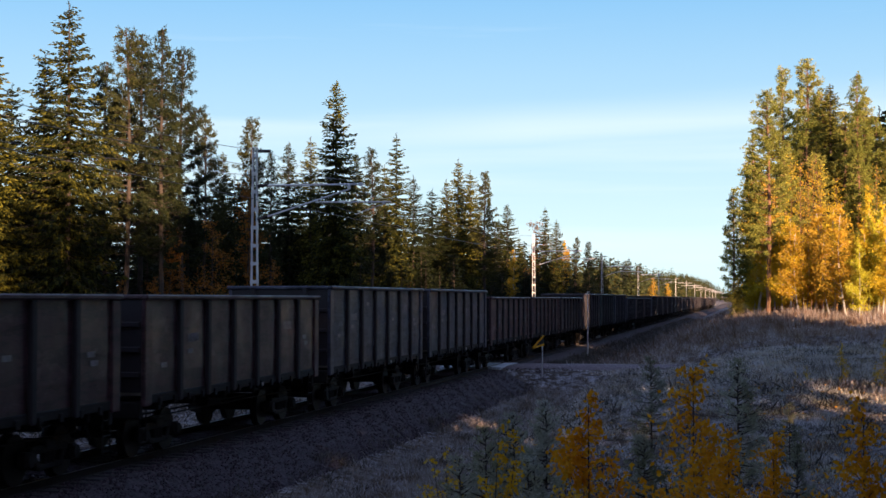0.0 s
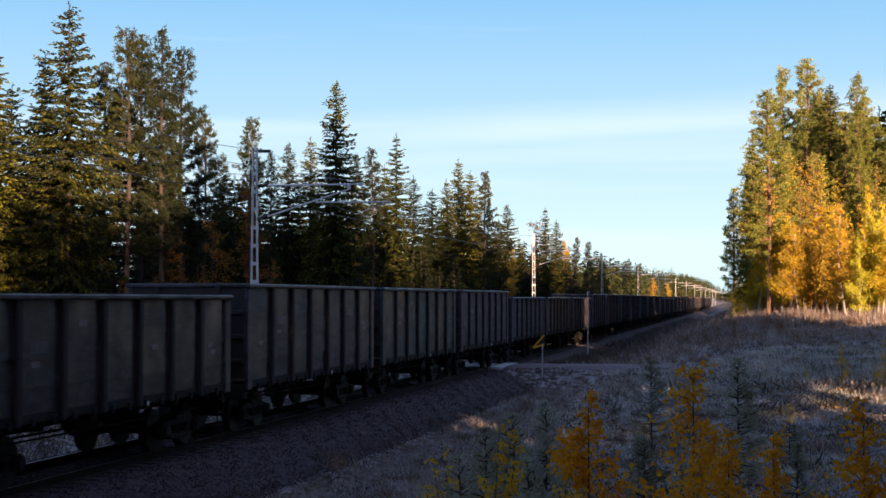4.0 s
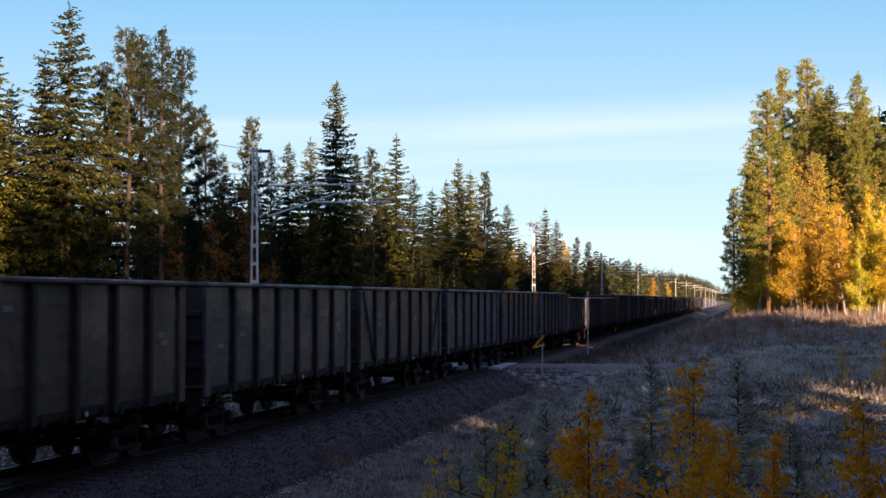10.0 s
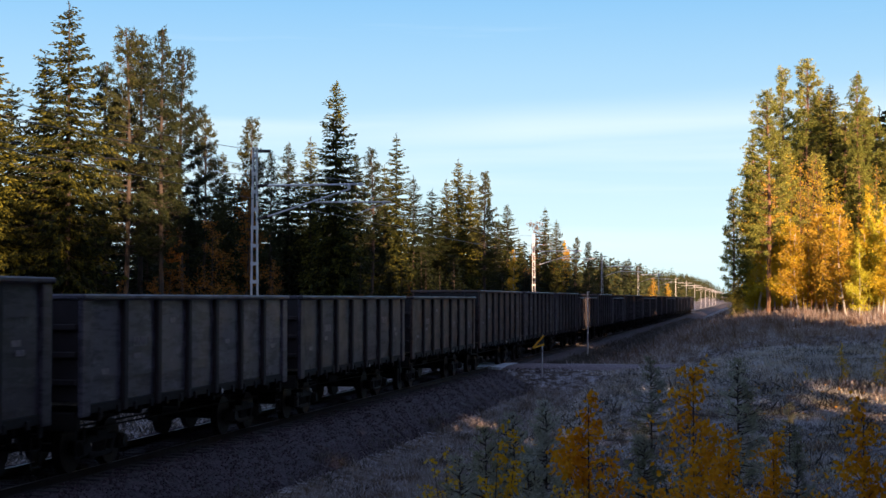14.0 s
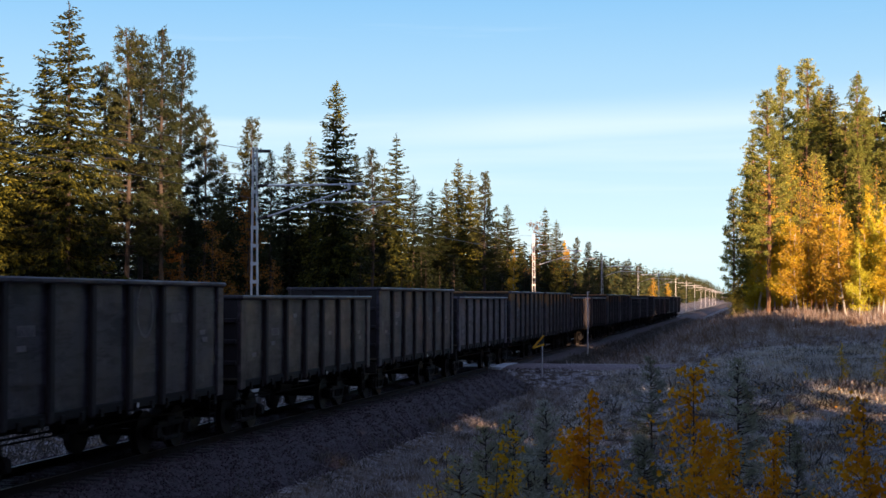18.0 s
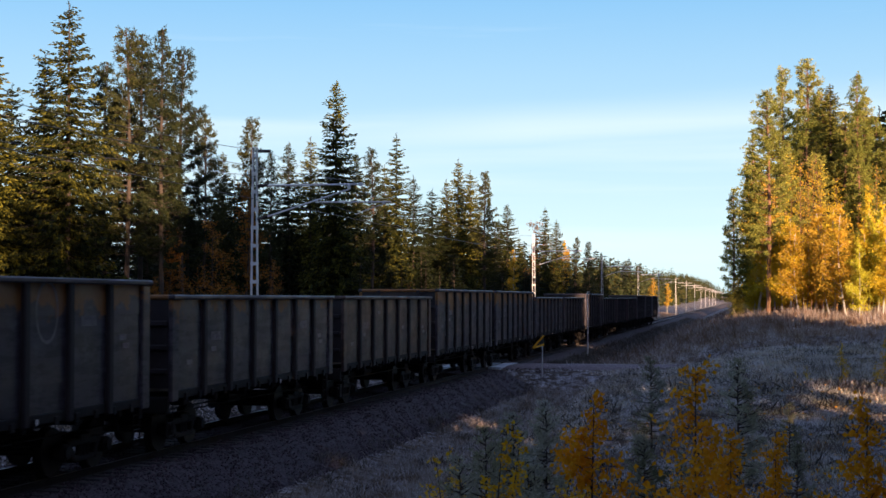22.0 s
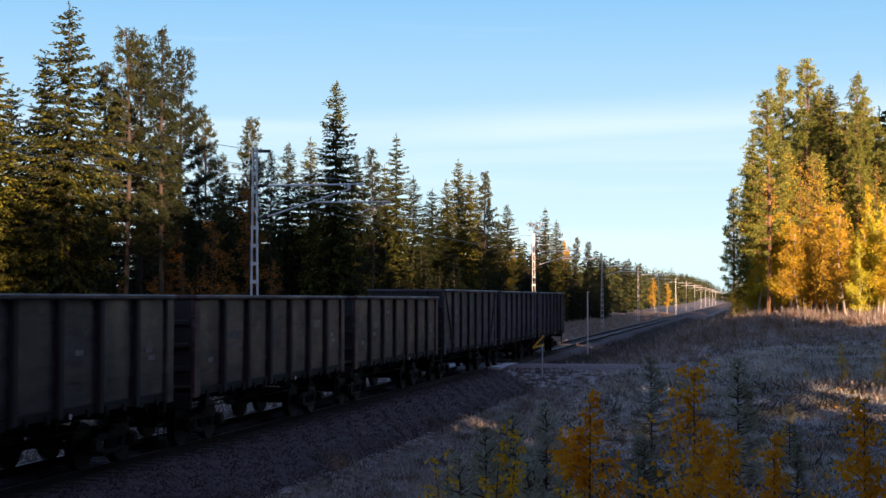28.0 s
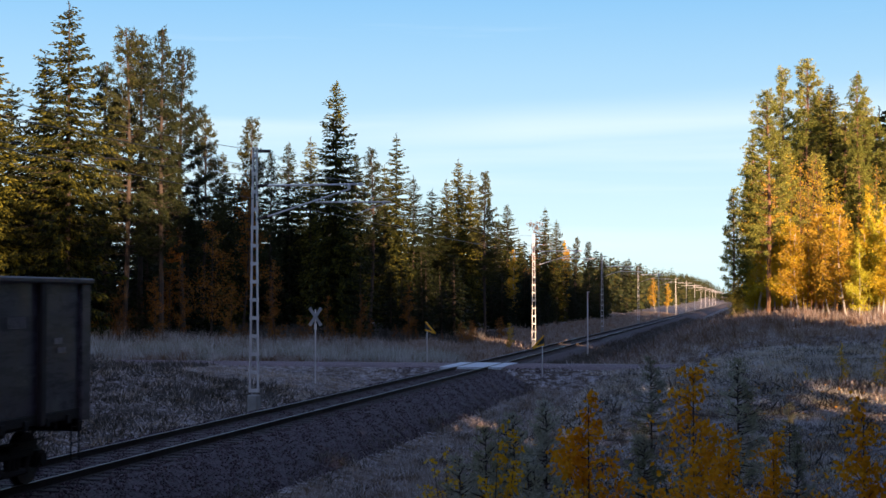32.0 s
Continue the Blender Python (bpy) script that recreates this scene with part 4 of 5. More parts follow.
# the forest closing the clearing on the sides that lie behind the viewer; its shadow covers the ground
def block(n, xs, ys, hs):
    return [(trng.uniform(*xs), trng.uniform(*ys), trng.uniform(*hs), 1.5) for i in range(n)]


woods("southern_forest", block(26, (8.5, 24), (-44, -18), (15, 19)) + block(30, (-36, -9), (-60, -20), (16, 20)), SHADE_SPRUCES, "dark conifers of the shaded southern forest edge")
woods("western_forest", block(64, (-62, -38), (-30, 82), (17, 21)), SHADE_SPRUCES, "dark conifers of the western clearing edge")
# the unseen eastern forest, which the low sun has to cross; lanes of high crowns only let sun onto the heath
SKIRTED = [spruce_data(19, spread=2.8, gap=0.7, step=0.34, spray=2.5, low=low) for low in (0.186, 0.224)]
back_x, back_y = math.sin(radians(SUN_AZ)), -math.cos(radians(SUN_AZ))
east = ("dark conifer at the eastern forest edge", "conifer", "trees of the eastern forest edge")
LANES = ((-2.6, 6.0, 20.0),)      # across, distance of the skirted row
full, count = [], 0
while count < 210:
    y = trng.uniform(-44, 70)
    x = trng.uniform(13.4 + 0.09 * max(y, 0) + (11.5 if y > 25 else 9.0 if y < 4 else 7.0), 54)
    if x > 4.0 + 0.7 * (105 - y):
        continue
    count += 1
    along, off = (x - 13.2) * back_x + (y - 31.0) * back_y, -(x - 13.2) * back_y + (y - 31.0) * back_x
    if off > 31:
        continue
    if along < 4 or all(off < a - 6.5 or off > b + 5.6 for a, b, d in LANES):
        full.append((x, y, trng.uniform(*((26, 30) if off > 7 else (20, 24))), 1.5))
# tall trees out of view, added to shade the lower western forest
while count < 275:
    o, a = trng.uniform(12, 32.5), trng.uniform(-28, 16)
    x, y = 13.2 + a * back_x - o * back_y, 31.0 + a * back_y + o * back_x
    if x > 13.4 + 0.0875 * y + 6.5:
        full.append((x, y, trng.uniform(25.5, 29), 1.1))
        count += 1
# one more unseen tree to keep sun off the ballast
full += [(25.6, 4.4, 17.0, 0.8)]
# slim rows out of view, added to block sun on forest and ballast
SLIM = []
for i in range(26):
    o, a = 34.8 + 2.0 * trng.random(), -27 + 1.4 * i
    SLIM.append((13.2 + a * back_x - o * back_y, 31.0 + a * back_y + o * back_x, trng.uniform(20, 24)))
for i in range(16):
    o, a = -6.2 - 0.5 * (i % 8), 19.0 + 6 * (i // 8) + trng.uniform(-1, 1)
    SLIM.append((13.2 + a * back_x - o * back_y, 31.0 + a * back_y + o * back_x, trng.uniform(19, 23)))
for x, y, h in SLIM:
    tree("spruce_tree", SHADE_SPRUCES[0], x, y, h, 20.0, "slim dark conifer out of view, added to block the sun", "conifer", "trees of the eastern forest edge", 0.45, trng.uniform(0, 360))
woods("eastern_forest", full, SHADE_SPRUCES, "dark conifers of the eastern forest edge")


def lane_spot(d, o):
    return 13.2 + d * back_x - o * back_y, 31.0 + d * back_y + o * back_x


# skirted row and young spruces, out of view, added to bound the sun's lane
for a, b, d in LANES:
    o = a - 0.5
    while o < b + 3.5:
        for k in (0.0, 4.0):
            x, y = lane_spot(d + k + trng.uniform(-0.7, 0.7), o + 0.2 * k)
            tree("spruce_tree", SKIRTED[0 if o < 0.5 else 1], x, y, trng.uniform(21.5, 23), 20.0, *east, 1.2, trng.uniform(0, 360))
        for k in (0.0, 0.55, 1.1, 1.65) if not a <= o <= b else ():
            x, y = lane_spot(d - 1.0 + trng.uniform(-0.6, 0.6), o + k)
            tree("young_spruce", THIN_SPRUCES[0], x, y, 4.6 * trng.uniform(0.85, 1.2), 20.0, "young spruce out of view, added to keep sun off the track bed", "spruce tree", "trees of the eastern forest edge", 2.6, trng.uniform(0, 360))
        o += 2.2

# the eastern forest goes on behind the grove, unseen, to shade the far track
rows = [(18.5 + 20 * trng.random() ** 1.4, 122 + 470 * trng.random() ** 1.5, trng.uniform(0.85, 1.08), 1.5) for i in range(210)]
woods("eastern_forest", [(x, y, h * float(np.interp(y, [150, 260, 330], [17.0, 16, 10])), w) for x, y, h, w in rows], SHADE_SPRUCES, "conifers of the eastern forest behind the grove")


# far woods along the line, one sheet of many small trees
def far_woods():
    r = np.random.default_rng(9)
    n = 3200
    y = 300 + 1900 * r.uniform(0, 1, n) ** 1.3
    x = -(11 + 0.010 * y + r.uniform(0, 1, n) ** 1.4 * (30 + 0.10 * y))
    right = r.uniform(0, 1, n) < 0.16
    y = np.where(right, np.maximum(y, 420), y)
    x = np.where(right, 14 + 60 * r.uniform(0, 1, n), x)
    end = r.uniform(0, 1, n) < 0.18
    x, y = np.where(end, r.uniform(-120, 160, n), x), np.where(end, 1500 + 600 * r.uniform(0, 1, n), y)
    h = r.uniform(0.7, 1.1, n) * np.interp(y, [300, 450, 700, 1000, 2200], [12, 12.5, 16, 18, 19])
    z = ground_z(x, y)
    m = 46
    t = r.uniform(0.05, 1, (n, m)) ** 0.8
    a = r.uniform(0, 6.283, (n, m))
    R = 1.9 * (1.02 - t) ** 0.7 * (h / 14)[:, None]
    P = np.stack([x[:, None] + 0.5 * R * np.cos(a), y[:, None] + 0.5 * R * np.sin(a), z[:, None] + t * h[:, None]], -1).reshape(-1, 3)
    A = unit(np.stack([np.cos(a), np.sin(a), -0.5 + 0.6 * t + r.normal(0, 0.2, t.shape)], -1).reshape(-1, 3))
    L = (0.8 * R + 0.35).reshape(-1)
    v, f = kites(P, A, side_of(A, r), L, 0.75 * L)
    return tagged(mesh_ob("far_woods", v, f, FAR_NEEDLES), "far mixed autumn forest along the railway", "forest", kind="stuff")


far_woods()


# ---------------------------------------------------------------- undergrowth
def tufts(name, spots, blades, size, width, material, label, category, up=1.4, seed=3, spread=0.12):
    r = np.random.default_rng(seed)
    n = len(spots)
    P = np.repeat(spots, blades, 0) + r.normal(0, 1, (n * blades, 3)) * np.array([spread, spread, 0.0])
    A = unit(r.normal(size=P.shape) * np.array([1, 1, 0.4]) + np.array([0, 0, up]))
    big = np.repeat(r.uniform(0.35, 1.35, n), blades)
    v, f = kites(P, A, side_of(A, r), size * big * r.uniform(0.6, 1.2, len(P)), width * r.uniform(0.7, 1.3, len(P)), 0.35)
    return tagged(mesh_ob(name, v, f, material), label, category, kind="stuff")


def spread_spots(n, xr, yr, seed, power=1.0, keep=None):
    r = np.random.default_rng(seed)
    x, y = r.uniform(*xr, n), yr[0] + (yr[1] - yr[0]) * r.uniform(0, 1, n) ** power
    clear = (np.abs(y - ROAD_Y) > 2.2)
    if keep is not None:
        clear &= keep(x, y)
    x, y = x[clear], y[clear]
    return np.stack([x, y, ground_z(x, y) - 0.03], -1)


tufts("frosted_reed_grass", spread_spots(12000, (-46, -4.6), (80.0, 98), 1, 1.2, lambda x, y: np.sin(x * 0.8 + 2 * np.sin(y * 0.5)) + np.sin(y * 0.9 + x * 0.31) + 0.8 * np.sin(x * 2.3 - y * 1.1) > 0.15), 8, 0.80, 0.034, PLUME, "tall pale grass stiff with frost", "grass", 2.2, spread=0.25)
tufts("brown_herbs", spread_spots(5200, (-46, -4.8), (79.8, 97), 41, 1.1), 9, 0.55, 0.04, WILLOW_FROST, "brown frosted herbs between the pale grass", "herbs", 1.6, spread=0.3)
tufts("frosted_bushes", spread_spots(260, (-44, -8), (88, 99), 42, 1.0), 130, 1.05, 0.035, GRASS, "bushy young growth grey with frost before the forest", "bushes", 1.5, spread=0.42)
tufts("frosted_reed_grass", spread_spots(3500, (-46, -4.6), (96, 120), 11), 8, 0.6, 0.04, GRASS, "tall pale grass stiff with frost", "grass", 1.8, spread=0.25)
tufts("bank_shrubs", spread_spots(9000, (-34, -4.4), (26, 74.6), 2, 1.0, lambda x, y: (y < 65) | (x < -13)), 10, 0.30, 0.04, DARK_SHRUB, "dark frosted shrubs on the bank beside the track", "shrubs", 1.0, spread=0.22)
tufts("frosted_grass", spread_spots(1500, (-30, -4.2), (26, 74.6), 12, 1.0, lambda x, y: (y < 67) | (x < -13)), 9, 0.34, 0.028, GRASS, "short frosted grass on the bank", "grass", 1.5, spread=0.2)
tufts("frosted_grass", spread_spots(3200, (3.6, 9.5), (24, 72.5), 4), 10, 0.30, 0.024, GRASS, "dry frosted grass in the ditch", "grass", 1.3, spread=0.22)
tufts("frosted_grass", spread_spots(3600, (4.0, 24), (79.6, 104), 14), 8, 0.36, 0.03, PALE_HEATH, "dry frosted grass and herbs", "grass", 1.4, spread=0.25)
tufts("brown_shrubs", spread_spots(3600, (5.0, 26), (89, 108), 15, 1.0, lambda x, y: ground_z(x, y) > 0.4), 12, 0.75, 0.045, WILLOW_FROST, "leafless brown shrubs on the bank below the grove", "shrubs", 2.0, spread=0.3)
tufts("frosted_grass", spread_spots(2200, (-13, -3.6), (64, 74.4), 21), 9, 0.13, 0.022, GRASS, "short frosted grass beside the gravel", "grass", 1.2, spread=0.22)
shoulder = spread_spots(6500, (2.2, 7.0), (81, 300), 22, 2.0)
shoulder[:, 2] = np.maximum(shoulder[:, 2], [float(bed_z(x, y)) - 0.03 for x, y, z in shoulder])
foot = spread_spots(1500, (2.9, 5.4), (18, 74.5), 23, 1.3, lambda x, y: np.sin(x * 2.1 + y * 0.9) + np.sin(y * 1.7) > 0.1)
foot[:, 2] = np.maximum(foot[:, 2], [float(bed_z(x, y)) - 0.03 for x, y, z in foot])
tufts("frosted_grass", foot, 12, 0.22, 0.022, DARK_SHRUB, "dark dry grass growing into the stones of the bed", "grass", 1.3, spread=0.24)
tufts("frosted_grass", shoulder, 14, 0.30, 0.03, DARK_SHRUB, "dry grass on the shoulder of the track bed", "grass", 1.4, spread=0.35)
tufts("trackside_shrubs", spread_spots(2600, (3.9, 13.5), (100, 330), 17, 1.6), 12, 0.7, 0.07, WILLOW_FROST, "brown shrubs and dry grass on the bank beside the track", "shrubs", 1.6, spread=0.4)
tufts("trackside_shrubs", spread_spots(3000, (-12, -4.0), (100, 400), 18, 1.6), 12, 0.6, 0.07, WILLOW_FROST, "brown shrubs and dry grass below the forest", "shrubs", 1.6, spread=0.4)
tufts("dark_undergrowth", spread_spots(4200, (-46, -9), (92, 150), 19, 1.3, lambda x, y: x < np.interp(y, [90, 112, 118, 160], [-24, -15, -9, -8])), 12, 0.9, 0.07, DARK_SHRUB, "dark undergrowth at the foot of the forest", "undergrowth", 1.8, spread=0.35)
tufts("heath_shrubs", spread_spots(8000, (5.0, 19), (9, 40), 6, 0.9), 13, 0.13, 0.022, HEATH, "low frosted heather and berry shrubs", "heather", 0.9, spread=0.13)
tufts("lichen_patches", spread_spots(6500, (8.0, 22), (14, 74.5), 7, 1.0, lambda x, y: np.sin(x * 0.9 + y * 0.31) + np.sin(y * 0.55 - x * 0.4) > 0.35), 18, 0.10, 0.022, MOSS, "pale frosted lichen and moss cushions", "lichen", 0.6, spread=0.16)
tufts("heath_shrubs", spread_spots(5200, (6, 24), (38, 74.5), 8), 13, 0.24, 0.04, PALE_HEATH, "low frosted heather and berry shrubs", "heather", 1.0, spread=0.2)
tufts("tall_heather", spread_spots(420, (9.5, 20), (12, 60), 16, 1.0, lambda x, y: np.sin(x * 1.7) + np.sin(y * 0.8 + x) > 0.2), 60, 0.30, 0.014, WILLOW_FROST, "taller brown shrubs standing in the heath", "shrubs", 1.3, spread=0.22)

tufts("frosted_tussocks", spread_spots(1500, (8.0, 23), (22, 74.5), 31, 1.0, lambda x, y: np.sin(x * 1.3 + y * 0.4) + np.sin(y * 0.7 - x) > -0.3), 60, 0.20, 0.018, PALE_HEATH, "frosted tussocks of grass and herbs in the heath", "tussocks", 1.1, spread=0.30)
tufts("dark_heath", spread_spots(800, (8.0, 23), (18, 74.5), 32), 60, 0.24, 0.020, DARK_SHRUB, "dark low shrubs between the frosted tussocks", "shrubs", 0.9, spread=0.34)
tufts("frosted_tussocks", spread_spots(900, (4.0, 22), (80, 100), 33), 44, 0.42, 0.04, WILLOW_FROST, "brown and frosted tussocks beyond the gravel road", "tussocks", 1.3, spread=0.34)
tufts("frosted_tussocks", spread_spots(420, (-44, -5), (80, 96), 34), 40, 0.95, 0.036, PLUME, "tall clumps of frosted grass", "tussocks", 2.0, spread=0.36)
tufts("frosted_herbs", spread_spots(4200, (-32, -4.2), (28, 74.4), 43, 1.0, lambda x, y: np.sin(x * 0.9 + y * 0.5) + np.sin(y * 0.8 - x * 0.3) > -0.4), 12, 0.26, 0.03, PALE_HEATH, "frosted herbs and moss on the bank beside the track", "herbs", 1.0, spread=0.26)
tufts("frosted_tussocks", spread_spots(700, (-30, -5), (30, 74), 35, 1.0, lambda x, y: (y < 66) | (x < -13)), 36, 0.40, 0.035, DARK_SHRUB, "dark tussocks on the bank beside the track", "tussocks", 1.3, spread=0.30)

# fine twigs, berry shrubs and leaf litter close to the viewer
near = lambda x, y: np.sin(x * 2.1 + y * 0.9) + np.sin(y * 1.3 - x * 0.7) > -0.2
tufts("berry_shrubs", spread_spots(1400, (7.5, 17), (9, 34), 51, 0.9, near), 46, 0.17, 0.009, DARK_SHRUB, "dark twiggy berry shrubs in the heath", "shrubs", 1.1, spread=0.17)
tufts("frosted_twigs", spread_spots(2400, (7.5, 17), (9, 36), 52, 0.9), 40, 0.15, 0.008, MOSS, "fine twigs white with frost", "shrubs", 1.0, spread=0.16)
tufts("frosted_twigs", spread_spots(1800, (6.5, 23), (34, 74.5), 53, 1.0), 44, 0.22, 0.016, MOSS, "fine twigs white with frost", "shrubs", 1.1, spread=0.26)
tufts("berry_shrubs", spread_spots(700, (6.5, 23), (34, 74.5), 54, 1.0, near), 46, 0.26, 0.018, DARK_SHRUB, "dark twiggy berry shrubs in the heath", "shrubs", 1.1, spread=0.28)
litter = spread_spots(2600, (8.5, 16.5), (9, 30), 55, 0.9)
litter[:, 2] += 0.06
tufts("fallen_leaves", litter, 1, 0.05, 0.035, SAPLING_ORANGE, "fallen orange birch leaves caught in the heath", "leaves", 0.3, spread=0.2)
tufts("dry_grass", spread_spots(2200, (3.8, 11), (18, 74.5), 56, 1.1, near), 22, 0.34, 0.010, GRASS, "thin dry grass stalks in the ditch", "grass", 1.7, spread=0.2)

SAPS = [birch_data(51, SAPLING_ORANGE, H=1.8, leaves=1900, leaf=0.050, spread=0.50, low=0.12, trunk_mat=TWIG, radius=0.013, limbs=30),
        birch_data(52, SAPLING_ORANGE, H=1.8, leaves=1900, leaf=0.048, spread=0.58, low=0.10, trunk_mat=TWIG, radius=0.013, limbs=32),
        birch_data(53, SAPLING_YELLOW, H=1.8, leaves=800, leaf=0.052, spread=0.42, low=0.12, trunk_mat=TWIG, radius=0.011, limbs=24, fork=2)]
SAP_ROWS = [(12.0, 13.5, 2.6, 0), (12.9, 14.2, 2.8, 1), (11.0, 14.4, 2.2, 2), (10.8, 13.8, 2.0, 2), (13.2, 12.2, 2.4, 0), (13.6, 12.8, 2.3, 1), (11.5, 15.0, 2.0, 2), (14.1, 9.9, 2.75, 1)]
THIN_ROWS = [(15.74, 39.27, 2.32), (15.1, 43.25, 1.58), (16.28, 34.26, 2.64), (14.93, 48.32, 1.28), (16.34, 37.36, 1.91), (14.43, 53.33, 1.05)]
saplings = []
for i, (x, y, top, k) in enumerate(SAP_ROWS):
    h = top - float(ground_z(x, y)) + 0.08
    saplings.append(tree("sapling", SAPS[k], x, y, h, 1.8, "young orange-leaved birch in the frosted heath" if k < 2 else "thin yellow-leaved sapling in the frosted heath", "sapling", "saplings in the foreground", 1.0, 77 * i))
for x, y, top in THIN_ROWS:
    tree("sapling", SAPS[2], x, y, top - float(ground_z(x, y)) + 0.08, 1.8, "thin sapling with a few yellow leaves in the heath", "sapling", "saplings in the heath", 0.8, 91 * x)
SMALL_PINES = [pine_data(61, H=2.0, bare=0.08, spread=0.46, n_br=60, thin=4.0, needle=0.23)]
SMALL_PINES[0][1].materials[0] = FROST_PINE
SMALL_PINES[0][0].materials[0] = TWIG
for x, y, top in ((13.3, 20.4, 2.6), (11.8, 26.2, 2.4), (10.9, 18.0, 1.5), (12.6, 19.0, 1.5), (14.9, 14.0, 2.0), (10.4, 16.2, 1.3), (10.9, 13.2, 2.0), (11.2, 15.4, 1.75), (13.9, 16.0, 1.9), (12.3, 16.8, 1.9), (14.0, 22.5, 1.9), (11.9, 21.5, 1.5), (10.4, 19.6, 1.9), (10.7, 20.6, 2.0), (10.1, 20.9, 1.7), (10.5, 21.9, 1.8), (10.2, 18.6, 1.8)):
    tree("pine_sapling", SMALL_PINES[0], x, y, top - float(ground_z(x, y)) + 0.08, 2.0, "small frosted pine sapling in the heath", "pine sapling", "saplings in the foreground", 1.0, 50 * x)


# ---------------------------------------------------------------- wagons
def shared(bm, material, name):
    me = bpy.data.meshes.new(name)
    bm.to_mesh(me)
    bm.free()
    me.materials.append(material)
    return me


LEN, HALF_W, PITCH = 12.70, 1.57, 13.92


def panel_mesh(w, z0, z1):
    """A side panel of four lapped sheets."""
    ys = (-w / 2, w / 2)
    prof = [(-0.0, z0)]
    h = z1 - z0
    for k in (0.22, 0.48, 0.74):
        zc = z0 + k * h
        prof += [(0.0, zc), (0.022, zc + 0.001)]
    prof.append((0, z1))
    v = [(x, y, z) for x, z in prof for y in ys]
    f = [[2 * i, 2 * i + 1, 2 * i + 3, 2 * i + 2] for i in range(len(prof) - 1)]
    me = bpy.data.meshes.new("panel")
    me.from_pydata(v, [], f)
    me.materials.append(RIBPAINT)
    return me


def wheel_bm():
    bm = bmesh.new()
    rod_into(bm, (-0.065, 0, 0), (0.065, 0, 0), 0.475, 20)
    rod_into(bm, (-0.10, 0, 0), (-0.065, 0, 0), 0.505, 20)
    rod_into(bm, (0.065, 0, 0), (0.10, 0, 0), 0.15, 12)
    return bm


def side_frame_bm():
    bm = bmesh.new()
    box_into(bm, (0, 0, 0.62), (0.14, 1.5, 0.14), 0.03)
    box_into(bm, (0, 0, 0.30), (0.14, 0.9, 0.12), 0.03)
    for s in (-1, 1):
        box_into(bm, (0, s * 0.55, 0.46), (0.13, 0.14, 0.42), 0.02, Matrix.Rotation(radians(-28 * s), 3, "X"))
        box_into(bm, (0.02, s * 0.925, 0.48), (0.22, 0.30, 0.30), 0.04)
        rod_into(bm, (0.10, s * 0.925, 0.475), (0.17, s * 0.925, 0.475), 0.13, 10)
    for y in (-0.16, 0, 0.16):
        rod_into(bm, (0.0, y, 0.34), (0.0, y, 0.58), 0.07, 8)
    return bm


WAGON_MESH = {
    "wheel": shared(wheel_bm(), WHEEL, "wheel"), "axle": shared(rod((-0.8, 0, 0), (0.8, 0, 0), 0.08, 8), WHEEL, "axle"),
    "frame": shared(side_frame_bm(), UNDER, "side_frame"), "bolster": shared(box((0, 0, 0.68), (2.2, 0.46, 0.2), 0.03), UNDER, "bolster"),
}
bm = bmesh.new()
box_into(bm, (0, 0, 1.05), (0.44, 12.6, 0.36), 0.02)
for y in (-5.2, -3.2, -1.1, 1.1, 3.2, 5.2):
    box_into(bm, (0, y, 1.12), (2.9, 0.16, 0.2), 0.02)
for s in (-1, 1):
    box_into(bm, (0, s * 6.2, 1.08), (2.9, 0.22, 0.36), 0.03)
WAGON_MESH["underframe"] = shared(bm, UNDER, "underframe")
bm = bmesh.new()
rod_into(bm, (0.35, 0.2, 0.86), (0.35, 1.2, 0.86), 0.19, 12)
rod_into(bm, (-0.4, -1.3, 0.88), (-0.4, -0.3, 0.88), 0.16, 12)
rod_into(bm, (0.2, -4.2, 0.76), (0.2, 4.2, 0.76), 0.025, 6)
rod_into(bm, (0.9, -5.9, 0.80), (0.9, 5.9, 0.80), 0.02, 6)
WAGON_MESH["brake_gear"] = shared(bm, UNDER, "brake_gear")
bm = bmesh.new()
box_into(bm, (0, 0.2, 1.02), (0.24, 0.55, 0.26), 0.04)
box_into(bm, (0.05, 0.55, 1.02), (0.34, 0.24, 0.36), 0.06)
WAGON_MESH["coupler"] = shared(bm, UNDER, "coupler")
bm = bmesh.new()
for y in (-0.17, 0.17):
    rod_into(bm, (0, y, 0.36), (0, y, 1.2), 0.017, 6)
for z in (0.40, 0.70, 1.0):
    rod_into(bm, (0, -0.17, z), (0, 0.17, z), 0.015, 6)
WAGON_MESH["step"] = shared(bm, UNDER, "step")
bm = bmesh.new()
for y in (-0.19, 0.19):
    rod_into(bm, (0, y, 1.3), (0, y, 3.3), 0.014, 6)
for i in range(6):
    rod_into(bm, (0, -0.19, 1.45 + 0.33 * i), (0, 0.19, 1.45 + 0.33 * i), 0.012, 6)
WAGON_MESH["ladder"] = shared(bm, UNDER, "ladder")
WAGON_MESH["reflector"] = shared(rod((0, 0, 0), (0.02, 0, 0), 0.055, 10), REFLECT, "reflector")
WAGON_MESH["hose"] = shared(rod((0, 0, 0.45), (0.06, 0.12, 0.98), 0.028, 6), UNDER, "hose")
bm = bmesh.new()
low = []
for i in range(8):
    y0 = 0.085 * (i - 3.5) - 0.028
    p = [bm.verts.new((0, y, z)) for y, z in ((y0, -0.10), (y0, 0.10), (y0 + 0.056, 0.10), (y0 + 0.056, -0.10))]
    bm.faces.new(p)
    if low:
        bm.faces.new((low[0], low[1], p[0], bm.verts.new((0, y0, -0.085))))
    low = [p[3], p[3]]
    low = [bm.verts.new((0, y0 + 0.056, -0.085)), p[3]]
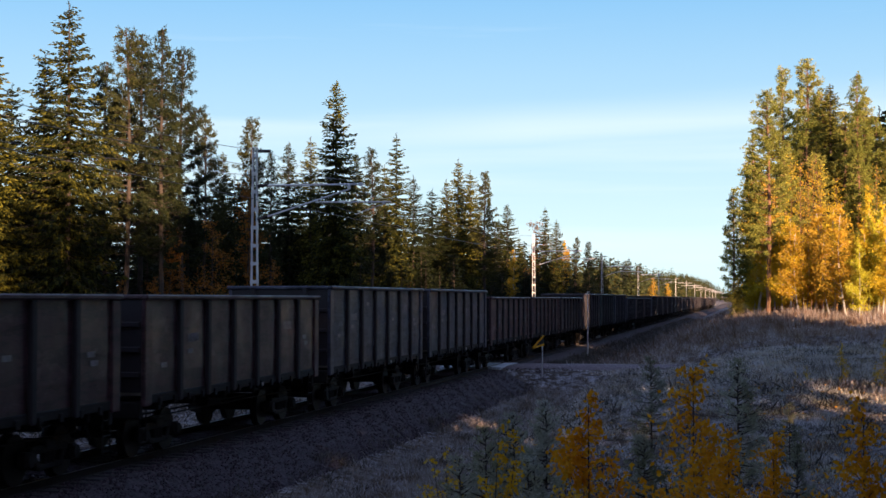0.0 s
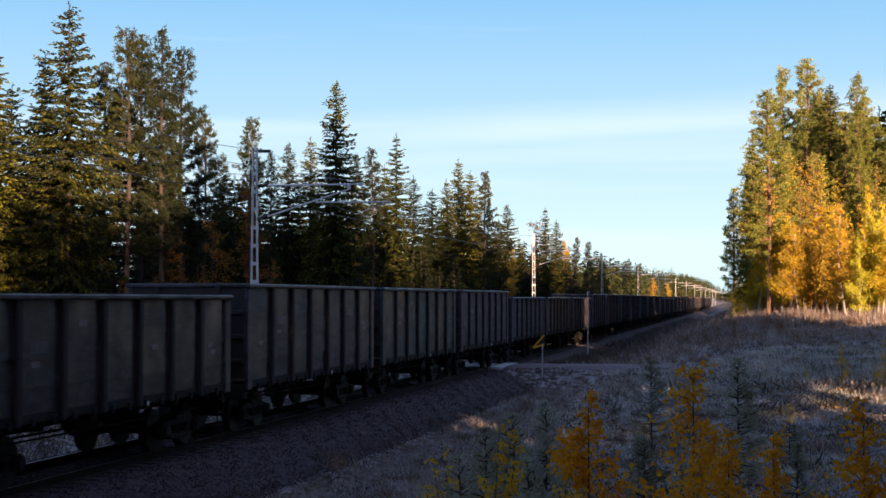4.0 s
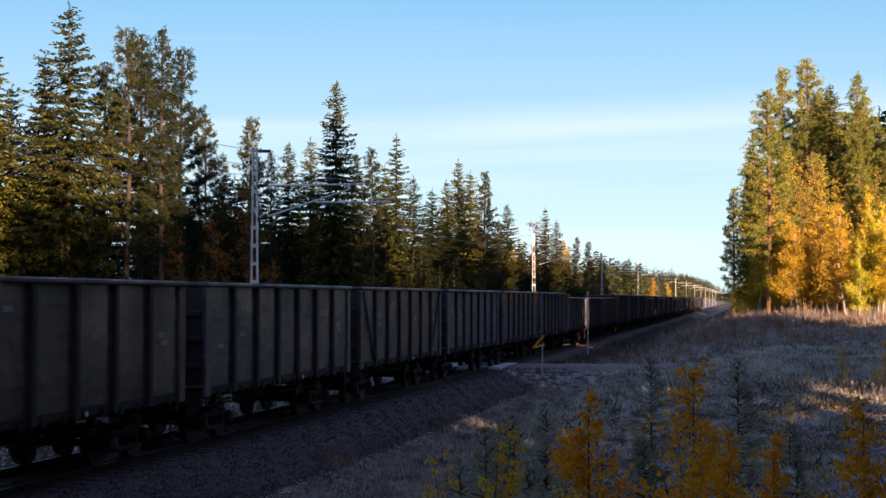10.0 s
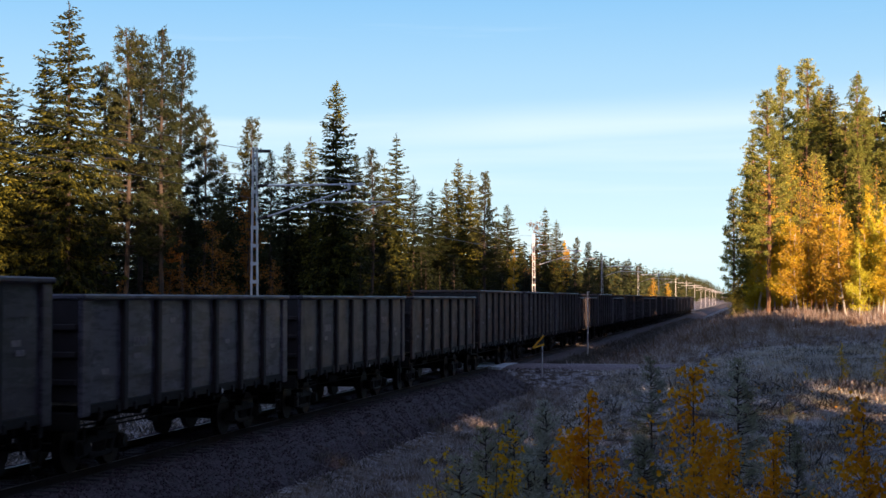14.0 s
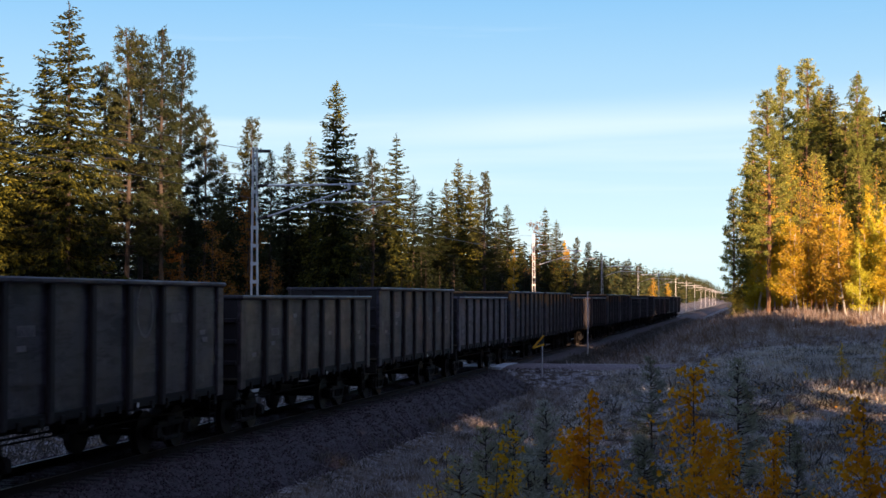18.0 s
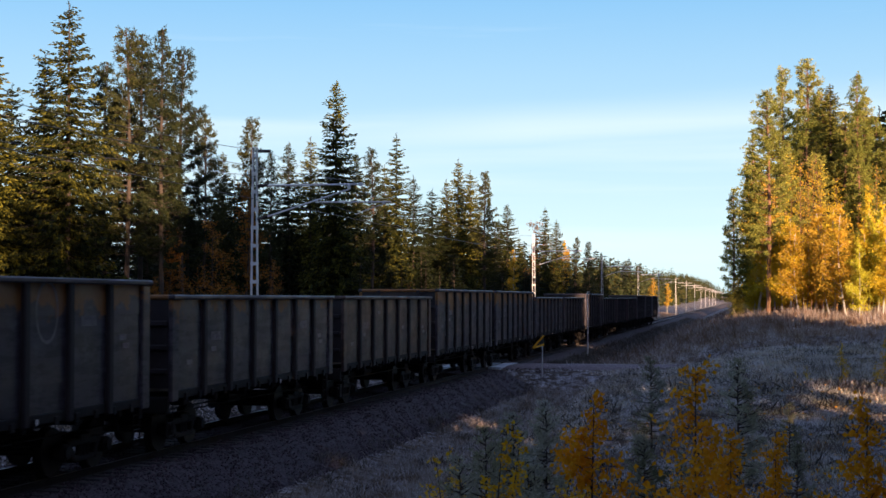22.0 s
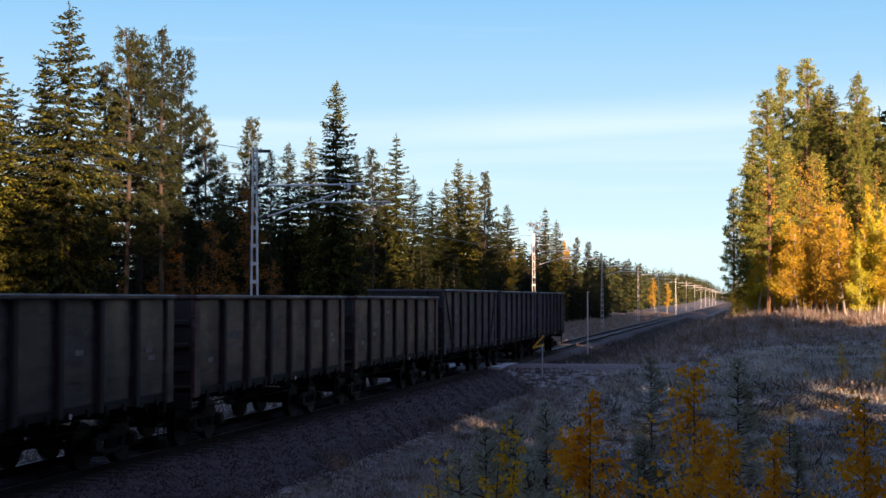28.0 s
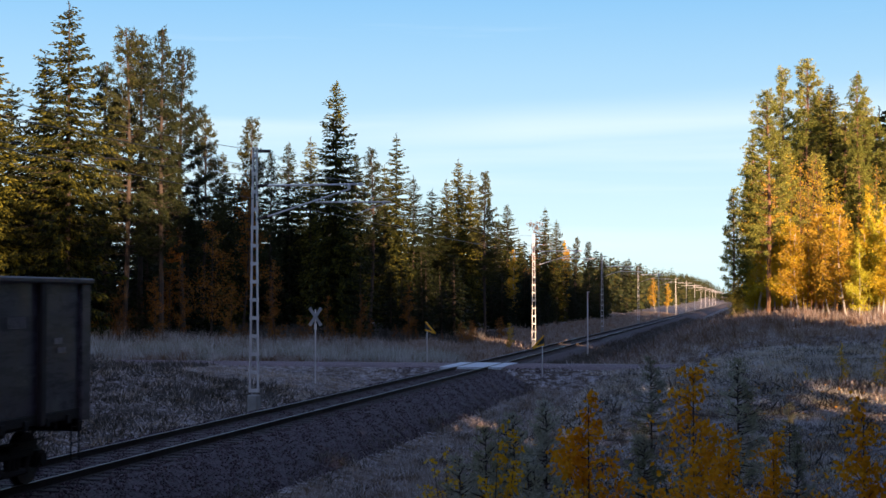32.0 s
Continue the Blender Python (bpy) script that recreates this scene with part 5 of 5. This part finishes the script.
WAGON_MESH["number"] = shared(bm, STENCIL, "painted_number")
bm = bmesh.new()
loops = [[bm.verts.new((0.003, k * 0.44 * math.cos(i * math.pi / 14), k * 0.58 * math.sin(i * math.pi / 14))) for i in range(28)] for k in (0.88, 1.0)]
for i in range(28):
    bm.faces.new((loops[0][i], loops[1][i], loops[1][(i + 1) % 28], loops[0][(i + 1) % 28]))
WAGON_MESH["ring"] = shared(bm, STENCIL, "ring_emblem")
WAGON_MESH["stencil"] = shared(box((0, 0, 0), (0.006, 0.34, 0.11)), STENCIL, "stencil_patch")

POST_Y = [-LEN / 2 + 1.98 + 1.745 * i for i in range(6)]
HEIGHTS = {"high": (1.36, 3.775), "low": (1.40, 3.48)}
for kind, (z0, z1) in HEIGHTS.items():
    edges = [-LEN / 2 + 0.28] + POST_Y + [LEN / 2 - 0.28]
    WAGON_MESH[kind + "_panel_end"] = panel_mesh(edges[1] - edges[0], z0, z1 - 0.1)
    WAGON_MESH[kind + "_panel"] = panel_mesh(edges[2] - edges[1], z0, z1 - 0.1)
    bm = bmesh.new()
    box_into(bm, (0.055, 0, (z0 - 0.22 + z1 - 0.1) / 2), (0.11, 0.20, z1 - 0.1 - z0 + 0.22), 0.025)
    WAGON_MESH[kind + "_post"] = shared(bm, RIBPAINT, "post")
    bm = bmesh.new()
    box_into(bm, (0.03, 0, (z0 - 0.24 + z1 - 0.1) / 2), (0.10, 0.40, z1 - 0.1 - z0 + 0.24), 0.03)
    WAGON_MESH[kind + "_end_post"] = shared(bm, RIBPAINT, "end_post")
    bm = bmesh.new()
    box_into(bm, (0.035, 0, z1 - 0.055), (0.17, LEN + 0.04, 0.11), 0.03)
    WAGON_MESH[kind + "_rim"] = shared(bm, RIBPAINT, "rim")
    bm = bmesh.new()
    box_into(bm, (0, 0, z1 - 0.055), (2 * HALF_W - 0.14, 0.12, 0.11), 0.03)
    WAGON_MESH[kind + "_end_rim"] = shared(bm, RIBPAINT, "end_rim")
    bm = bmesh.new()
    box_into(bm, (0, 0, (z0 + z1) / 2), (2 * HALF_W - 0.1, 0.05, z1 - z0 - 0.1))
    WAGON_MESH[kind + "_end_rib"] = shared(box((0, 0.05, 0), (2 * HALF_W - 0.2, 0.09, 0.12), 0.02), RIBPAINT, "end_rib")
    WAGON_MESH[kind + "_end_stake"] = shared(box((0, 0.06, (z0 + z1) / 2), (0.14, 0.10, z1 - z0 - 0.12), 0.02), RIBPAINT, "end_stake")
    WAGON_MESH[kind + "_end_wall"] = shared(bm, RIBPAINT, "end_wall")
    bm = bmesh.new()
    for s in (-1, 1):
        box_into(bm, (s * (HALF_W - 0.075), 0, (z0 + z1) / 2), (0.03, LEN - 0.1, z1 - z0 - 0.05))
    box_into(bm, (0, 0, z0 + 0.02), (2 * HALF_W - 0.12, LEN - 0.1, 0.06))
    WAGON_MESH[kind + "_tub"] = shared(bm, INSIDE, "tub")
    bm = bmesh.new()
    box_into(bm, (0.0, 0, z0 - 0.10), (0.08, LEN - 0.1, 0.19), 0.02)
    for i in range(14):
        box_into(bm, (0.05, -LEN / 2 + 0.9 + 0.84 * i, z0 - 0.17), (0.05, 0.16, 0.16), 0.01)
    WAGON_MESH[kind + "_sill"] = shared(bm, UNDER, "sill")
    bm = bmesh.new()
    box_into(bm, (0.07, 0, (z0 + z1) / 2), (0.05, 0.13, math.hypot(z1 - z0 - 0.3, 1.5)), 0.01, Matrix.Rotation(math.atan2(1.5, z1 - z0 - 0.3), 3, "X"))
    WAGON_MESH[kind + "_brace"] = shared(bm, RIBPAINT, "diagonal_brace")


def wagon(kind, colour, marks, braced=False):
    """An open-topped four-axle goods wagon; its origin lies on the rail heads at its middle."""
    word = {"grey": "grey", "pale": "pale grey", "blue": "blue", "teal": "blue-green", "red": "dark red", "brown": "brown-grey", "rusty": "rust-stained grey", "ochre": "blue-grey and faded ochre"}[colour]
    root = tagged(new("gondola_wagon"), f"{'tall' if kind == 'high' else 'lower'} open-topped {word} goods wagon with ribbed sides", "goods wagon", "wagons of the train")
    paint = PAINTS[colour]

    def add(name, key, x=0.0, y=0.0, z=0.0, rz=0.0, parent=root, painted=False, label=""):
        ob = put(name, WAGON_MESH[key], parent, label, pose(x, y, z, 0, 0, rz))
        if painted:
            ob.material_slots[0].link = "OBJECT"
            ob.material_slots[0].material = paint
        return ob

    add("tub", kind + "_tub", label="bare worn inside of the wagon")
    add("underframe", "underframe")
    add("brake_gear", "brake_gear")
    edges = [-LEN / 2 + 0.28] + POST_Y + [LEN / 2 - 0.28]
    for s, rz in ((1, 0), (-1, 180)):
        add("sill", kind + "_sill", s * (HALF_W - 0.06), rz=rz)
        rim = add("rim", kind + "_rim", s * (HALF_W - 0.04), rz=rz, painted=True)
        if colour == "ochre":
            rim.material_slots[0].material = PAINTS["grey"]
        for y in POST_Y:
            add("post", kind + "_post", s * (HALF_W - 0.055), y, rz=rz)
        for e in (-1, 1):
            add("end_post", kind + "_end_post", s * (HALF_W - 0.06), e * (LEN / 2 - 0.2), rz=rz, painted=True)
        for i in range(7):
            add("panel", kind + ("_panel_end" if i in (0, 6) else "_panel"), s * (HALF_W - 0.05), (edges[i] + edges[i + 1]) / 2, rz=rz, painted=True)
        if braced:
            add("diagonal_brace", kind + "_brace", s * (HALF_W - 0.05), -LEN / 2 + 1.05, rz=rz)
            ob = add("diagonal_brace", kind + "_brace", s * (HALF_W - 0.05), LEN / 2 - 1.05, rz=rz)
            ob.matrix_basis = ob.matrix_basis @ Matrix.Diagonal((1, -1, 1, 1))
    for e, rz in ((1, 0), (-1, 180)):
        # end wall coloured near black to hold the shade of the gap
        wall = add("end_wall", kind + "_end_wall", 0, e * (LEN / 2 - 0.06), rz=rz, label="ribbed end wall, black for the shade between wagons")
        for k in (0.2, 0.45, 0.7):
            add("end_rib", kind + "_end_rib", 0, 0, HEIGHTS[kind][0] + k * (HEIGHTS[kind][1] - HEIGHTS[kind][0]), parent=wall)
        for x in (-0.8, 0.8):
            add("end_stake", kind + "_end_stake", x, parent=wall)
        add("end_rim", kind + "_end_rim", 0, e * (LEN / 2 - 0.04), rz=rz, painted=True)
        add("coupler", "coupler", 0, e * (LEN / 2 - 0.05), rz=rz)
        add("hose", "hose", 0.35, e * (LEN / 2 - 0.05), rz=rz)
        add("ladder", "ladder", -1.0, e * (LEN / 2 + 0.08), rz=90)
        add("step", "step", 1.42, e * (LEN / 2 - 0.3))
        bogie = put("bogie", WAGON_MESH["bolster"], root, "black two-axle bogie", pose(0, e * 4.33, 0))
        for x in (-1.02, 1.02):
            put("side_frame", WAGON_MESH["frame"], bogie, "", pose(x, 0, 0, 0, 0, 0 if x > 0 else 180))
        for y in (-0.925, 0.925):
            put("axle", WAGON_MESH["axle"], bogie, "", pose(0, y, 0.475))
            for x in (-0.79, 0.79):
                put("wheel", WAGON_MESH["wheel"], bogie, "dark steel wheel", pose(x, y, 0.475, 0, 0, 0 if x > 0 else 180))
    zt = HEIGHTS[kind][1]
    skin = HALF_W - 0.026
    add("reflector", "reflector", HALF_W + 0.0, 1.3, 1.22, label="small white reflector")
    add("painted_number", "number", skin, (edges[1] + edges[2]) / 2, zt - 0.95, label="faded stencilled number bars")
    if "r" in marks:
        add("ring_emblem", "ring", skin, (edges[4] + edges[5]) / 2, zt - 0.62, label="faded pale ring emblem")
    if "n" in marks:
        add("painted_number", "number", skin, (edges[5] + edges[6]) / 2, zt - 0.80, label="faded stencilled number bars")
    if "p" in marks:
        add("stencil_patch", "stencil", skin, (edges[2] + edges[3]) / 2, zt - 0.55, label="faded stencil patch")
        add("stencil_patch", "stencil", skin, (edges[4] + edges[5]) / 2, zt - 1.1, label="faded stencil patch")
    add("stencil_patch", "stencil", skin, (edges[0] + edges[1]) / 2, zt - 1.5, label="faded stencil patch")
    add("stencil_patch", "stencil", skin, edges[6] + 0.7, zt - 1.15, label="faded stencil patch")
    add("stencil_patch", "stencil", skin, edges[6] + 0.85, zt - 1.32, label="faded stencil patch")
    add("stencil_patch", "stencil", skin, edges[1] + 0.7, zt - 1.25, label="faded stencil patch")
    return root


HIGH = {0, 1, 2, 6, 9, 10, 13, 14, 16, 18, 19, 20, 24, 25, 26, 27, 28, 29, 30, 34, 35, 36, 40, 41}
COLOURS = {0: "grey", 1: "grey", 2: "grey", 3: "red", 4: "red", 5: "brown", 6: "grey", 8: "ochre", 9: "ochre", 10: "ochre", 12: "ochre", 13: "ochre", 14: "ochre", 15: "pale", 16: "grey", 17: "brown", 21: "rusty", 22: "grey", 23: "pale",
           24: "grey", 25: "ochre", 26: "blue", 27: "brown", 28: "grey", 29: "rusty", 30: "blue", 33: "blue", 34: "blue", 35: "teal", 36: "grey", 38: "red", 39: "red", 40: "blue", 41: "blue", 42: "red", 43: "red"}
wagons = []
for i in range(46):
    colour = COLOURS.get(i, ("grey", "brown", "rusty")[i % 3])
    marks = {30: "rn", 16: "rn", 34: "rn", 18: "rn", 13: "rn", 14: "rn", 10: "rn"}.get(i, "p" if i % 2 else "n")
    wagons.append(wagon("high" if i in HIGH else "low", colour, marks, i in (2, 27)))

# where the train's rear stands along the track, by the second
REAR = [(0.0, 627.55), (3.0, 569.68), (6.0, 512.09), (9.0, 455.08), (10.5, 426.72), (13.0, 378.79), (14.0, 360.08), (17.0, 304.18), (19.0, 266.78), (21.5, 220.61), (24.0, 174.74), (26.5, 128.75), (28.0, 101.4), (30.0, 64.4), (32.0, 27.6)]


# sway of the saplings in the draught of the train: seconds and degrees of lean
SWAY = [(0.0, 0.0), (16.4, 0.0), (17.5, 1.0), (18.0, 0.2), (18.5, 2.0), (19.0, 2.9), (20.0, 3.2), (20.5, 2.2), (21.0, 1.4), (21.5, 0.1), (22.0, 1.6), (22.7, 0.6), (23.5, 0.2), (24.0, 1.1), (24.5, 0.2),
        (25.0, 0.1), (25.5, 1.4), (27.5, 1.4), (28.0, 0.5), (28.5, 1.4), (29.0, 0.6), (30.0, 1.1), (30.5, 1.8), (31.0, 0.6), (31.5, 0.0), (32.0, 0.0)]


def motions():
    for ob, share in zip(saplings, (1.0, 0.45, 0.9, 0.7, 0.5, 0.5, 0.8, 0.6)):
        rest = ob.matrix_basis.copy()
        place, turn, size = rest.decompose()
        walk(ob, [(t, Matrix.Translation(place) @ Matrix.Rotation(radians(lean * share), 4, "Y") @ turn.to_matrix().to_4x4()) for t, lean in SWAY])
        ob.scale = size
    for i, w in enumerate(wagons):
        rows = []
        for k in range(65):
            y = float(np.interp(0.5 * k, [t for t, r in REAR], [r for t, r in REAR])) - PITCH * (i + 0.5)
            if k in (0, 64) or k % 8 == 0 or 10 < y < 130:
                rows.append((0.5 * k, pose(float(line_x(y)), y, 0, 0, 0, line_turn(y))))
        walk(w, rows)


motions()
